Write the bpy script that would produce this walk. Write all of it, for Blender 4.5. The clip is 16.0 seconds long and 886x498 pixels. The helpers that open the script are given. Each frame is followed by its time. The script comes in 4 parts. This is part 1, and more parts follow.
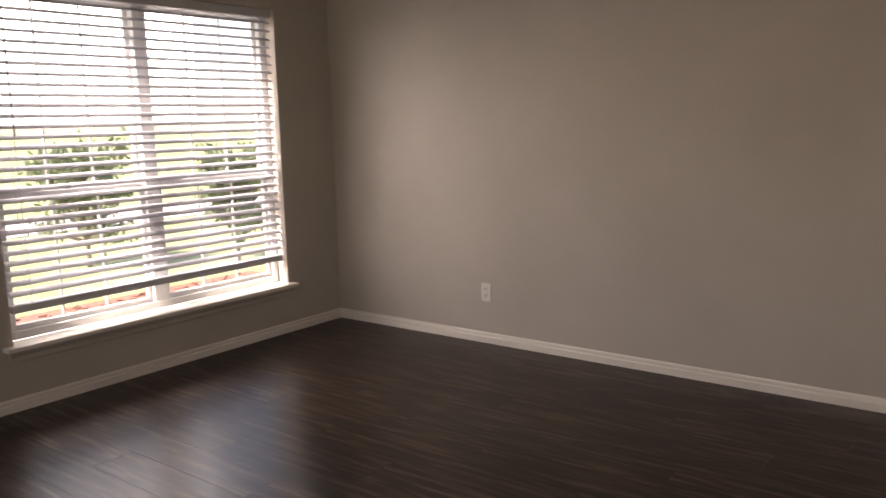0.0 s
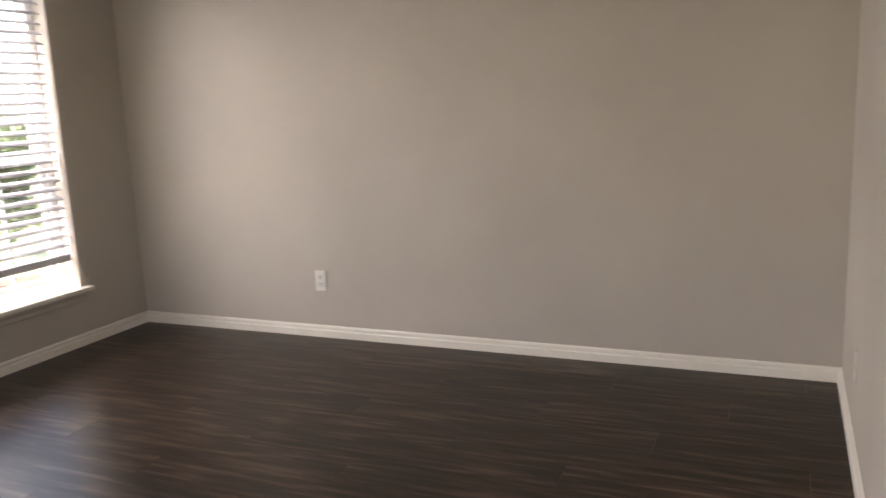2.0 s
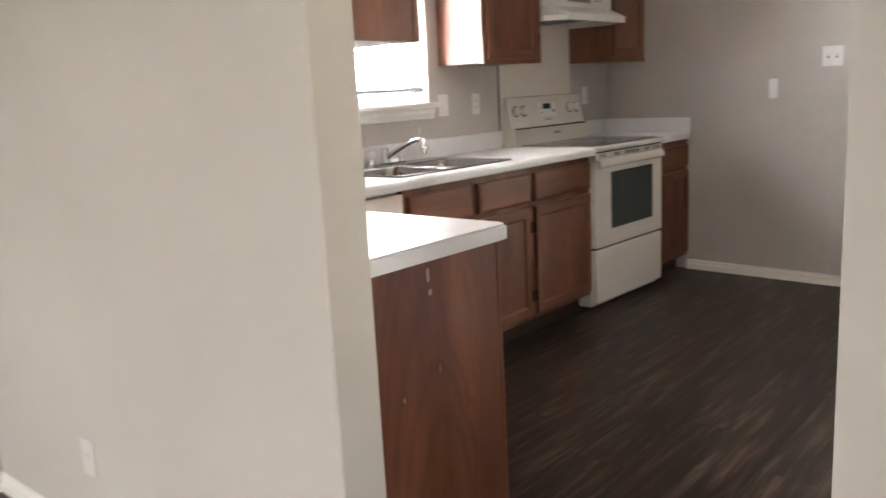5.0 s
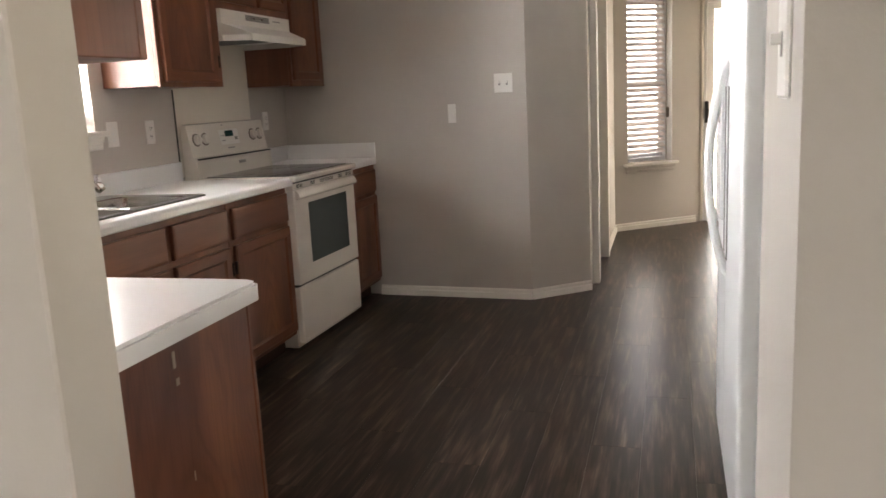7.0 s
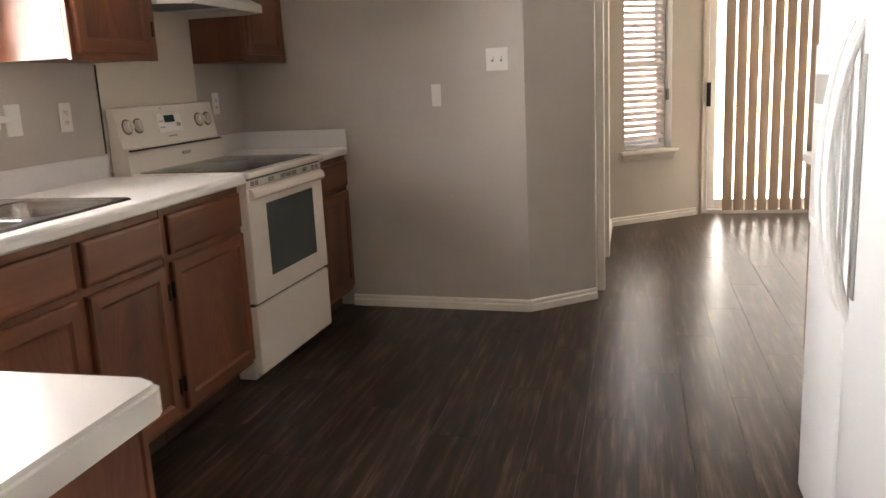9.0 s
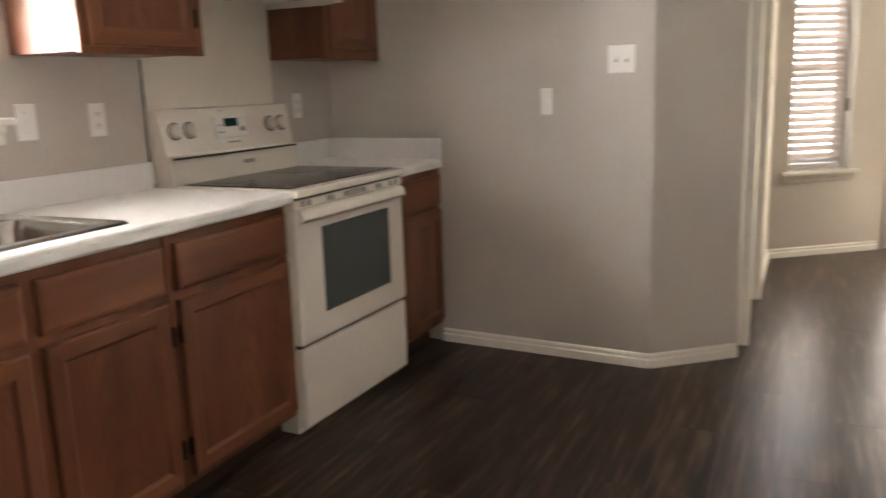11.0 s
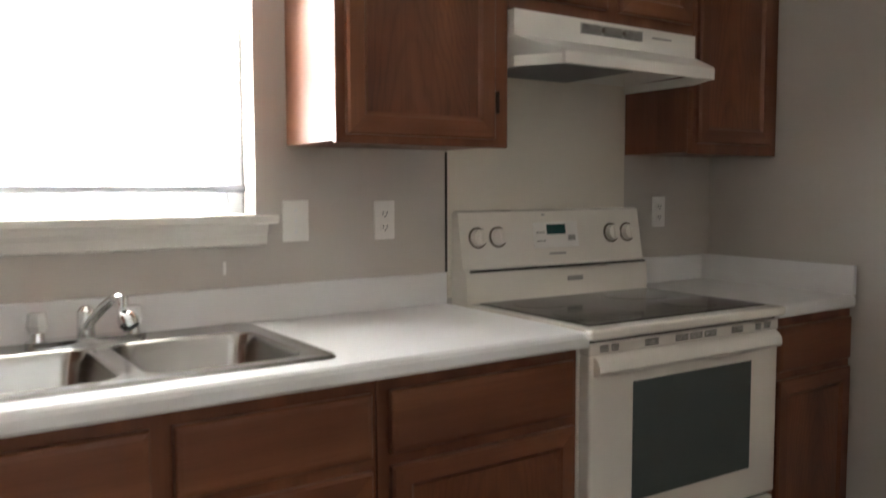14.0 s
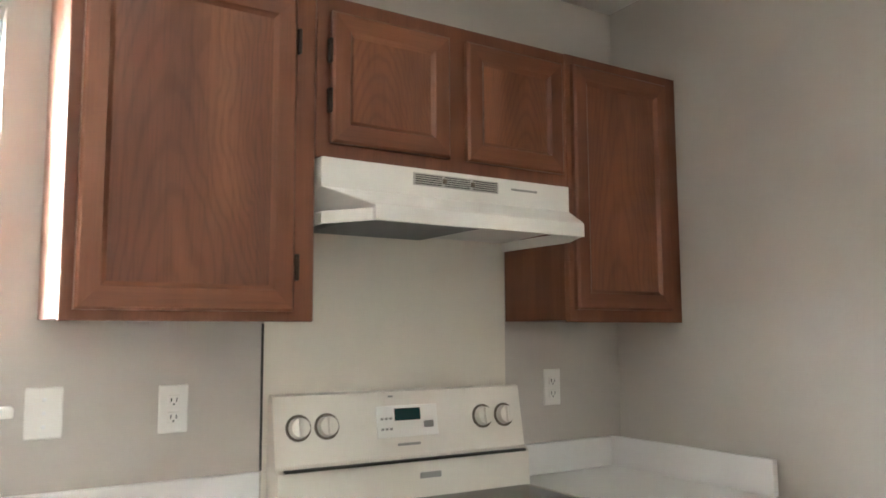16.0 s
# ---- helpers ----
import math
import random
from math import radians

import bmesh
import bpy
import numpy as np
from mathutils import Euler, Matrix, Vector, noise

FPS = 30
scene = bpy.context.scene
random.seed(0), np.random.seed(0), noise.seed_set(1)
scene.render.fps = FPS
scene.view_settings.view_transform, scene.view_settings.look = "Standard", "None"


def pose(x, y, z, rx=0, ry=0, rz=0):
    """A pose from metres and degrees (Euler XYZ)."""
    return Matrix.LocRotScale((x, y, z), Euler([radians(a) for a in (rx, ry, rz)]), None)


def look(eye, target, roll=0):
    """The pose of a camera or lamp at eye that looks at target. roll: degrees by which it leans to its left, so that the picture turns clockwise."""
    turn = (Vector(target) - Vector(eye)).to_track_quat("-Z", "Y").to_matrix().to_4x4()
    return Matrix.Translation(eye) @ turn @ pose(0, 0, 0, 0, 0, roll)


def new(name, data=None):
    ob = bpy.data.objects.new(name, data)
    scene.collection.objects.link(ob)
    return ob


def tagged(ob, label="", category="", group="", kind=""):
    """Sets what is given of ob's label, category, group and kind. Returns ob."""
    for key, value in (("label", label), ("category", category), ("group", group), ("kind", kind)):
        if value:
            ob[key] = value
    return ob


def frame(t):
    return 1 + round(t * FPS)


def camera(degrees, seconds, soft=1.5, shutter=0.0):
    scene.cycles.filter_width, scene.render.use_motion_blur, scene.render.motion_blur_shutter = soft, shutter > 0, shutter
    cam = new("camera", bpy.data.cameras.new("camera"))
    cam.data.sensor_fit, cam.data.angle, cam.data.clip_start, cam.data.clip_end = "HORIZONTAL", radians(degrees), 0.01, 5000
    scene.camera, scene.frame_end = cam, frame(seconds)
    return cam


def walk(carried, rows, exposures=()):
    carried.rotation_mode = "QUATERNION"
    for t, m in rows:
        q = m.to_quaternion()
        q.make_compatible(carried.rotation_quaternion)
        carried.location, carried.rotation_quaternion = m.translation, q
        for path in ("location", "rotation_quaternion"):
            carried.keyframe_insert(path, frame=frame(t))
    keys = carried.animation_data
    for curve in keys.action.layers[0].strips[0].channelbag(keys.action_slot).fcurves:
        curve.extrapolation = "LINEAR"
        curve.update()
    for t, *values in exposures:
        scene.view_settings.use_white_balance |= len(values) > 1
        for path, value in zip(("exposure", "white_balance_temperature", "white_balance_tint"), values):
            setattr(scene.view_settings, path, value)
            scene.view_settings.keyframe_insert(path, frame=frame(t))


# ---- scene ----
cam = camera(57.5, 16.0, shutter=0.4)
PATH = [
    (0, (0.335, 0.444, 1.355), (-0.873, 2.006, 1.039), -1.5),
    (0.5, (0.248, 0.459, 1.345), (-0.831, 2.103, 1.009), -1.6),
    (1, (0.161, 0.475, 1.322), (-0.807, 2.187, 0.956), -1.7),
    (1.5, (0.044, 0.613, 1.29), (-0.87, 2.353, 0.92), -2.2),
    (2, (-0.092, 0.739, 1.276), (-0.871, 2.542, 0.901), -2.5),
    (2.5, (-0.36, 0.903, 1.285), (-0.733, 2.825, 0.881), -3.5),
    (3, (-0.534, 0.983, 1.308), (-0.452, 2.939, 0.898), -3.7),
    (3.5, (-0.633, 1.134, 1.286), (-0.185, 3.052, 0.937), -2.5),
    (4, (-0.722, 1.315, 1.297), (0.134, 3.084, 0.924), -3.7),
    (4.5, (-0.816, 1.409, 1.275), (0.414, 2.937, 0.887), -3.5),
    (5, (-0.8, 1.55, 1.258), (0.689, 2.83, 0.876), -3.0),
    (7.5, (-0.502, 2.01, 1.286), (1.4, 2.488, 0.892), -2.9),
    (8, (-0.312, 2.109, 1.266), (1.59, 2.57, 0.853), -2.8),
    (10.5, (0.594, 2.226, 1.263), (2.492, 2.703, 0.85), -2.8),
    (11, (0.786, 2.139, 1.263), (2.565, 2.961, 0.864), -1.8),
    (11.5, (0.891, 2.144, 1.262), (2.506, 3.255, 0.864), -2.0),
    (12, (1.006, 2.214, 1.258), (2.47, 3.522, 0.879), -1.2),
    (12.5, (1.104, 2.254, 1.273), (2.438, 3.697, 0.902), -1.4),
    (13, (1.273, 2.265, 1.262), (2.511, 3.793, 0.9), -0.9),
    (13.5, (1.473, 2.28, 1.251), (2.606, 3.903, 0.961), -0.3),
    (14, (1.657, 2.318, 1.27), (2.779, 3.967, 1.124), -0.2),
    (14.5, (1.807, 2.347, 1.316), (2.93, 4.002, 1.331), -0.8),
    (15, (1.99, 2.366, 1.328), (3.09, 4.033, 1.437), -0.4),
    (15.5, (2.166, 2.36, 1.316), (3.258, 4.026, 1.495), 0.4),
    (16, (2.315, 2.387, 1.356), (3.412, 4.046, 1.566), -0.3),
]
EXPOSURES = [
    (0.0, 1.8, 7500, 26), (1.0, 2.25, 7300, 24), (2.0, 2.5, 7000, 19), (3.0, 2.8, 6750, 17), (3.5, 2.85, 6500, 14), (4.0, 2.9, 6400, 13), (4.5, 3.1, 6500, 14), (5.0, 3.25, 6500, 13), (7.5, 2.85, 6900, 15),
    (8.0, 2.92, 7000, 16), (10.5, 3.05, 7300, 16), (11.5, 3.4, 6700, 10), (12.5, 3.3, 6600, 9), (13.5, 3.15, 6600, 10), (14.5, 2.65, 6400, 8), (15.0, 2.8, 6300, 7), (16.0, 3.95, 6300, 5)]
walk(cam, [(t, look(eye, target, roll)) for t, eye, target, roll in PATH], EXPOSURES)

# ---- world and lights ----
world = bpy.data.worlds.new("sky")
scene.world = world
world.use_nodes = True
wn = world.node_tree.nodes
sky = wn.new("ShaderNodeTexSky")
sky.sky_type, sky.sun_disc = "NISHITA", False
sky.sun_elevation, sky.sun_rotation = radians(48), radians(200)
world.node_tree.links.new(sky.outputs[0], wn["Background"].inputs[0])
wn["Background"].inputs[1].default_value = 0.15


def sun_lamp(strength, angle, elevation, azimuth):
    data = bpy.data.lights.new("sun", "SUN")
    data.energy, data.angle, data.color = strength, radians(angle), (1.0, 0.95, 0.88)
    e, a = radians(elevation), radians(azimuth)
    way = Vector((math.sin(a) * math.cos(e), math.cos(a) * math.cos(e), math.sin(e)))
    ob = new("sun", data)
    ob.matrix_world = look(way * 30, (0, 0, 0))


def window_light(name, place, target, width, height, watts, color):
    data = bpy.data.lights.new(name, "AREA")
    data.shape, data.size, data.size_y, data.energy, data.color = "RECTANGLE", width, height, watts, color
    ob = new(name, data)
    ob.matrix_world = look(place, target)


sun_lamp(5.0, 3.0, 48, 200)
window_light("dining_window_daylight", (-5.2, 3.05, 1.98), (0, 3.05, 1.7), 2.8, 1.2, 27, (1.0, 0.965, 0.91))
window_light("kitchen_window_daylight", (2.2, 4.66, 1.72), (2.2, 0, 1.72), 1.45, 1.05, 46, (0.97, 0.985, 1.0))
window_light("patio_door_daylight", (7.62, 0.75, 1.05), (0, 0.75, 1.05), 1.7, 2.0, 20, (1.0, 0.87, 0.70))
window_light("nook_window_daylight", (7.32, 2.21, 1.35), (6.3, 1.47, 1.35), 0.55, 1.5, 2.6, (1.0, 0.93, 0.86))
# unseen fill lamp, added to light the dining wall from the living side
window_light("living_side_fill", (-1.0, -3.17, 1.35), (-1.0, 0, 1.35), 1.6, 1.2, 8, (1.0, 0.90, 0.80))


# ---- materials ----
def shader(name, color, rough=0.5, metal=0.0, spec=0.5):
    m = bpy.data.materials.new(name)
    m.use_nodes = True
    b = m.node_tree.nodes["Principled BSDF"]
    b.inputs["Base Color"].default_value = (*color, 1)
    b.inputs["Roughness"].default_value = rough
    b.inputs["Metallic"].default_value = metal
    b.inputs["Specular IOR Level"].default_value = spec
    return m, m.node_tree.nodes, m.node_tree.links, b


def noise_node(nodes, links, scale, stretch=(1, 1, 1), detail=4.0, vector=None):
    """A noise field in world metres, stretched along the axes."""
    if vector is None:
        vector = nodes.new("ShaderNodeNewGeometry").outputs["Position"]
    mp = nodes.new("ShaderNodeMapping")
    mp.inputs["Scale"].default_value = stretch
    links.new(vector, mp.inputs["Vector"])
    n = nodes.new("ShaderNodeTexNoise")
    n.inputs["Scale"].default_value, n.inputs["Detail"].default_value = scale, detail
    links.new(mp.outputs[0], n.inputs["Vector"])
    return n.outputs["Fac"]


def ramp_node(nodes, links, fac, stops):
    r = nodes.new("ShaderNodeValToRGB")
    r.color_ramp.elements[0].position, r.color_ramp.elements[0].color = stops[0][0], (*stops[0][1], 1)
    r.color_ramp.elements[1].position, r.color_ramp.elements[1].color = stops[-1][0], (*stops[-1][1], 1)
    for p, c in stops[1:-1]:
        r.color_ramp.elements.new(p).color = (*c, 1)
    links.new(fac, r.inputs[0])
    return r.outputs[0]


def bump_node(nodes, links, bsdf, height, strength, distance):
    b = nodes.new("ShaderNodeBump")
    b.inputs["Strength"].default_value, b.inputs["Distance"].default_value = strength, distance
    links.new(height, b.inputs["Height"])
    links.new(b.outputs[0], bsdf.inputs["Normal"])


def mix_node(nodes, links, fac, a, b, mode="MIX"):
    m = nodes.new("ShaderNodeMix")
    m.data_type, m.blend_type = "RGBA", mode
    for value, socket in ((fac, m.inputs[0]), (a, m.inputs[6]), (b, m.inputs[7])):
        if isinstance(value, (int, float)):
            socket.default_value = value
        elif isinstance(value, tuple):
            socket.default_value = (*value, 1)
        else:
            links.new(value, socket)
    return m.outputs[2]


def painted(name, color, rough=0.6, grain=220.0, depth=0.0006, spread=0.05, spec=0.4):
    """Paint over a plane surface: faint patchiness and a rolled or sprayed texture."""
    m, n, l, b = shader(name, color, rough, spec=spec)
    lo, hi = tuple(c * (1 - spread) for c in color), tuple(min(1, c * (1 + spread)) for c in color)
    l.new(ramp_node(n, l, noise_node(n, l, 1.7, detail=6), [(0.3, lo), (0.7, hi)]), b.inputs["Base Color"])
    bump_node(n, l, b, noise_node(n, l, grain, detail=3), 0.35, depth)
    return m


def timber(name, dark, mid, light, axis, rough=0.42):
    """Stained oak: long grain along one axis, broad cathedral figure and fine pores."""
    m, n, l, b = shader(name, mid, rough, spec=0.45)
    long = [1.0, 1.0, 1.0]
    long[axis] = 0.07
    info = n.new("ShaderNodeObjectInfo")
    geo = n.new("ShaderNodeNewGeometry")
    off = n.new("ShaderNodeVectorMath")
    off.operation = "MULTIPLY_ADD"
    l.new(info.outputs["Random"], off.inputs[0])
    off.inputs[1].default_value = (7.0, 5.0, 9.0)
    l.new(geo.outputs["Position"], off.inputs[2])
    p = off.outputs[0]
    broad = noise_node(n, l, 9, tuple(long), 3, p)
    wave = n.new("ShaderNodeTexWave")
    wave.wave_type, wave.bands_direction = "RINGS", "XYZ"[axis]
    wave.inputs["Scale"].default_value, wave.inputs["Distortion"].default_value = 6.0, 9.0
    wave.inputs["Detail"].default_value, wave.inputs["Detail Scale"].default_value = 3.0, 1.2
    mp = n.new("ShaderNodeMapping")
    fl = [1.0, 1.0, 1.0]
    fl[axis] = 0.12
    mp.inputs["Scale"].default_value = fl
    l.new(p, mp.inputs["Vector"])
    l.new(mp.outputs[0], wave.inputs["Vector"])
    base = ramp_node(n, l, broad, [(0.25, dark), (0.5, mid), (0.78, light)])
    fig = ramp_node(n, l, wave.outputs["Fac"], [(0.0, (0.72, 0.68, 0.64)), (0.6, (1, 1, 1))])
    col = mix_node(n, l, 0.25, base, fig, "MULTIPLY")
    fine = list(long)
    fine[axis] = 0.025
    pores = noise_node(n, l, 260, tuple(fine), 2, p)
    col = mix_node(n, l, 0.28, col, ramp_node(n, l, pores, [(0.36, (0.62, 0.58, 0.55)), (0.5, (1, 1, 1))]), "MULTIPLY")
    wear = noise_node(n, l, 3.0, detail=5)
    col = mix_node(n, l, 0.35, col, ramp_node(n, l, wear, [(0.3, (0.8, 0.78, 0.76)), (0.7, (1.1, 1.08, 1.05))]), "MULTIPLY")
    l.new(col, b.inputs["Base Color"])
    bump_node(n, l, b, pores, 0.2, 0.0006)
    return m


def flat_sawn(name, dark, mid, light, rough=0.38):
    """A flat-sawn oak panel: pointed arches up the middle, straight grain towards its sides."""
    m, n, l, b = shader(name, mid, rough, spec=0.45)
    info = n.new("ShaderNodeObjectInfo")
    tc = n.new("ShaderNodeTexCoord")
    geo = n.new("ShaderNodeNewGeometry")
    sep = n.new("ShaderNodeSeparateXYZ")
    l.new(tc.outputs["Generated"], sep.inputs[0])

    def calc(op, a, c, d=None):
        k = n.new("ShaderNodeMath")
        k.operation = op
        for value, socket in zip((a, c, d), k.inputs):
            if value is None:
                continue
            if isinstance(value, (int, float)):
                socket.default_value = value
            else:
                l.new(value, socket)
        return k.outputs[0]
    shift = n.new("ShaderNodeVectorMath")
    shift.operation = "MULTIPLY_ADD"
    l.new(info.outputs["Random"], shift.inputs[0])
    shift.inputs[1].default_value = (7.0, 5.0, 9.0)
    l.new(geo.outputs["Position"], shift.inputs[2])
    p = shift.outputs[0]
    sway = noise_node(n, l, 5, (1, 1, 0.35), 4, p)
    middle = calc("MULTIPLY_ADD", info.outputs["Random"], 0.3, 0.35)
    across = calc("ADD", calc("SUBTRACT", sep.outputs["X"], middle), calc("MULTIPLY_ADD", sway, 0.5, -0.25))
    arch = calc("MULTIPLY_ADD", calc("MULTIPLY", across, across), 7.0, sep.outputs["Z"])
    arch = calc("ADD", arch, calc("MULTIPLY", sway, 0.9))
    wave = calc("SINE", calc("MULTIPLY_ADD", arch, 27.0, calc("MULTIPLY", info.outputs["Random"], 20.0)), 0.0)
    wave = calc("MULTIPLY_ADD", wave, 0.5, 0.5)
    broad = noise_node(n, l, 6, (1, 1, 0.2), 4, p)
    col = ramp_node(n, l, broad, [(0.3, dark), (0.5, mid), (0.72, light)])
    col = mix_node(n, l, 0.36, col, ramp_node(n, l, wave, [(0.0, (0.62, 0.56, 0.52)), (0.35, (1, 1, 1)), (1.0, (1.12, 1.1, 1.08))]), "MULTIPLY")
    pores = noise_node(n, l, 230, (1, 1, 0.03), 2, p)
    col = mix_node(n, l, 0.35, col, ramp_node(n, l, pores, [(0.36, (0.6, 0.55, 0.52)), (0.5, (1, 1, 1))]), "MULTIPLY")
    l.new(col, b.inputs["Base Color"])
    bump_node(n, l, b, pores, 0.2, 0.0006)
    return m


def plank_floor(name):
    m, n, l, b = shader(name, (0.06, 0.045, 0.038), 0.3, spec=0.2)
    info = n.new("ShaderNodeObjectInfo")
    geo = n.new("ShaderNodeNewGeometry")
    off = n.new("ShaderNodeVectorMath")
    off.operation = "MULTIPLY_ADD"
    l.new(info.outputs["Random"], off.inputs[0])
    off.inputs[1].default_value = (31.0, 17.0, 3.0)
    l.new(geo.outputs["Position"], off.inputs[2])
    p = off.outputs[0]
    streak = noise_node(n, l, 34, (0.09, 1, 1), 5, p)
    col = ramp_node(n, l, streak, [(0.22, (0.012, 0.008, 0.0062)), (0.45, (0.025, 0.0168, 0.0128)), (0.56, (0.055, 0.038, 0.029)), (0.68, (0.112, 0.080, 0.060))])
    cloud = noise_node(n, l, 5, (0.3, 1, 1), 3, p)
    col = mix_node(n, l, 1.0, col, ramp_node(n, l, cloud, [(0.35, (0.74, 0.72, 0.70)), (0.65, (1.25, 1.22, 1.2))]), "MULTIPLY")
    fine = noise_node(n, l, 150, (0.035, 1, 1), 3, p)
    col = mix_node(n, l, 0.6, col, ramp_node(n, l, fine, [(0.35, (0.55, 0.53, 0.5)), (0.6, (1.15, 1.12, 1.1))]), "MULTIPLY")
    tone = ramp_node(n, l, info.outputs["Random"], [(0.0, (0.9, 0.89, 0.88)), (0.5, (1, 1, 1)), (1.0, (1.1, 1.08, 1.06))])
    col = mix_node(n, l, 1.0, col, tone, "MULTIPLY")
    l.new(col, b.inputs["Base Color"])
    r = n.new("ShaderNodeMapRange")
    r.inputs["To Min"].default_value, r.inputs["To Max"].default_value = 0.27, 0.32
    l.new(streak, r.inputs["Value"])
    l.new(r.outputs[0], b.inputs["Roughness"])
    bump_node(n, l, b, fine, 0.12, 0.0005)
    return m


def brushed(name, color, rough, axis_stretch=(1, 1, 1)):
    m, n, l, b = shader(name, color, rough, 1.0)
    f = noise_node(n, l, 12, axis_stretch, 2)
    r = n.new("ShaderNodeMapRange")
    r.inputs["To Min"].default_value, r.inputs["To Max"].default_value = rough * 0.88, rough * 1.12
    l.new(f, r.inputs["Value"])
    l.new(r.outputs[0], b.inputs["Roughness"])
    return m


def glassy(name, color, rough=0.0):
    m, n, l, b = shader(name, color, rough)
    b.inputs["Transmission Weight"].default_value = 1.0
    b.inputs["IOR"].default_value = 1.45
    return m


def speckled(name, color, other, scale, rough):
    m, n, l, b = shader(name, color, rough)
    l.new(ramp_node(n, l, noise_node(n, l, scale, detail=5), [(0.35, other), (0.6, color)]), b.inputs["Base Color"])
    bump_node(n, l, b, noise_node(n, l, scale * 2, detail=3), 0.4, 0.01)
    return m


def slat_material(name, color, through_light):
    """Thin vinyl that lets some daylight through."""
    m, n, l, b = shader(name, color, 0.45)
    t = n.new("ShaderNodeBsdfTranslucent")
    t.inputs[0].default_value = (*color, 1)
    mix = n.new("ShaderNodeMixShader")
    mix.inputs[0].default_value = through_light
    l.new(b.outputs[0], mix.inputs[1])
    l.new(t.outputs[0], mix.inputs[2])
    l.new(mix.outputs[0], n["Material Output"].inputs[0])
    return m


WALL = painted("greige_wall_paint", (0.50, 0.462, 0.416), 0.6, 140, 0.0012)
CEIL = painted("white_ceiling_paint", (0.78, 0.76, 0.72), 0.8, 90, 0.003)
TRIM = painted("white_trim_enamel", (0.80, 0.77, 0.71), 0.35, 60, 0.0003, 0.03)
FLOOR = plank_floor("dark_vinyl_plank")
OAK = timber("stained_oak_upright", (0.113, 0.037, 0.018), (0.167, 0.059, 0.0275), (0.248, 0.096, 0.046), 2)
OAK_X = timber("stained_oak_lengthwise", (0.113, 0.037, 0.018), (0.167, 0.059, 0.0275), (0.248, 0.096, 0.046), 0)
OAK_Y = timber("stained_oak_crosswise", (0.113, 0.037, 0.018), (0.167, 0.059, 0.0275), (0.248, 0.096, 0.046), 1)
OAK_PANEL = flat_sawn("stained_oak_panel", (0.106, 0.035, 0.018), (0.166, 0.059, 0.029), (0.25, 0.097, 0.046))
# much darker brown than the fronts, used on the toe kicks
OAK_DARK = painted("dark_toe_kick", (0.045, 0.02, 0.012), 0.7, 80, 0.0004, 0.15)
LAMINATE = painted("white_laminate", (0.74, 0.73, 0.72), 0.30, 300, 0.0002, 0.02, 0.5)
BISQUE = painted("almond_enamel", (0.75, 0.705, 0.635), 0.22, 40, 0.0002, 0.02, 0.5)
FRIDGE = painted("white_textured_enamel", (0.70, 0.71, 0.71), 0.32, 500, 0.0006, 0.02, 0.5)
CREAM = painted("cream_panel", (0.72, 0.67, 0.58), 0.35, 200, 0.0002, 0.03)
HOODPAINT = painted("off_white_hood_enamel", (0.74, 0.715, 0.665), 0.3, 60, 0.0002, 0.02, 0.5)
FRIDGE_GREY = painted("greyed_white_panel", (0.52, 0.52, 0.51), 0.4, 500, 0.0004, 0.04)
GASKET = shader("grey_rubber_and_shade", (0.22, 0.22, 0.21), 0.7)[0]
BLACK = shader("black_plastic", (0.012, 0.012, 0.013), 0.4)[0]
HINGE = shader("bronze_hinge", (0.03, 0.02, 0.015), 0.45, 0.7)[0]
COOKTOP = painted("black_ceramic_glass", (0.014, 0.014, 0.016), 0.09, 300, 0.00002, 0.15, 0.4)
OVEN_GLASS = shader("grey_oven_glass", (0.07, 0.085, 0.083), 0.12)[0]
STEEL = brushed("brushed_steel", (0.40, 0.385, 0.365), 0.22)
CHROME = brushed("chrome", (0.72, 0.72, 0.72), 0.1)
ACRYLIC = glassy("clear_acrylic", (0.92, 0.92, 0.9), 0.35)
ACRYLIC.node_tree.nodes["Principled BSDF"].inputs["Transmission Weight"].default_value = 0.55
GLASS = glassy("window_glass", (0.97, 0.985, 0.98))
PLATE = painted("white_plastic", (0.78, 0.76, 0.72), 0.35, 100, 0.0001, 0.02)
PAINTED_PLATE = painted("painted_over_plastic", (0.60, 0.565, 0.52), 0.45, 100, 0.0002, 0.03)
SLOT = shader("dark_slot_and_shade", (0.03, 0.028, 0.025), 0.6)[0]
GREYMARK = shader("grey_print", (0.30, 0.29, 0.27), 0.5)[0]
BURNER = shader("black_burner_print", (0.006, 0.006, 0.007), 0.12, spec=0.3)[0]
VENT_GREY = shader("grey_vent_plastic", (0.42, 0.40, 0.37), 0.5)[0]
DIAL = shader("brown_dial_print", (0.13, 0.10, 0.075), 0.5)[0]
VINYL = painted("white_vinyl_frame", (0.74, 0.75, 0.76), 0.4, 80, 0.0002, 0.03)
# white vinyl toned bluish grey: its backlit shade is put into the colour
SLAT = slat_material("backlit_grey_slat", (0.56, 0.57, 0.61), 0.02)
BRIGHT_SLAT = slat_material("thin_white_slat", (0.80, 0.78, 0.75), 0.4)
VANE = slat_material("taupe_blind_vane", (0.44, 0.37, 0.31), 0.22)
# white slats again, dulled towards pink so the colour holds their shade
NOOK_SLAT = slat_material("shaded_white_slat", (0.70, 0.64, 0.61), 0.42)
DOORPAINT = painted("tan_door_paint", (0.58, 0.52, 0.44), 0.5, 100, 0.0004)
DISPLAY = shader("dark_display", (0.01, 0.05, 0.05), 0.2)[0]
LAWN = speckled("lawn_grass", (0.27, 0.29, 0.13), (0.18, 0.21, 0.08), 3, 0.9)
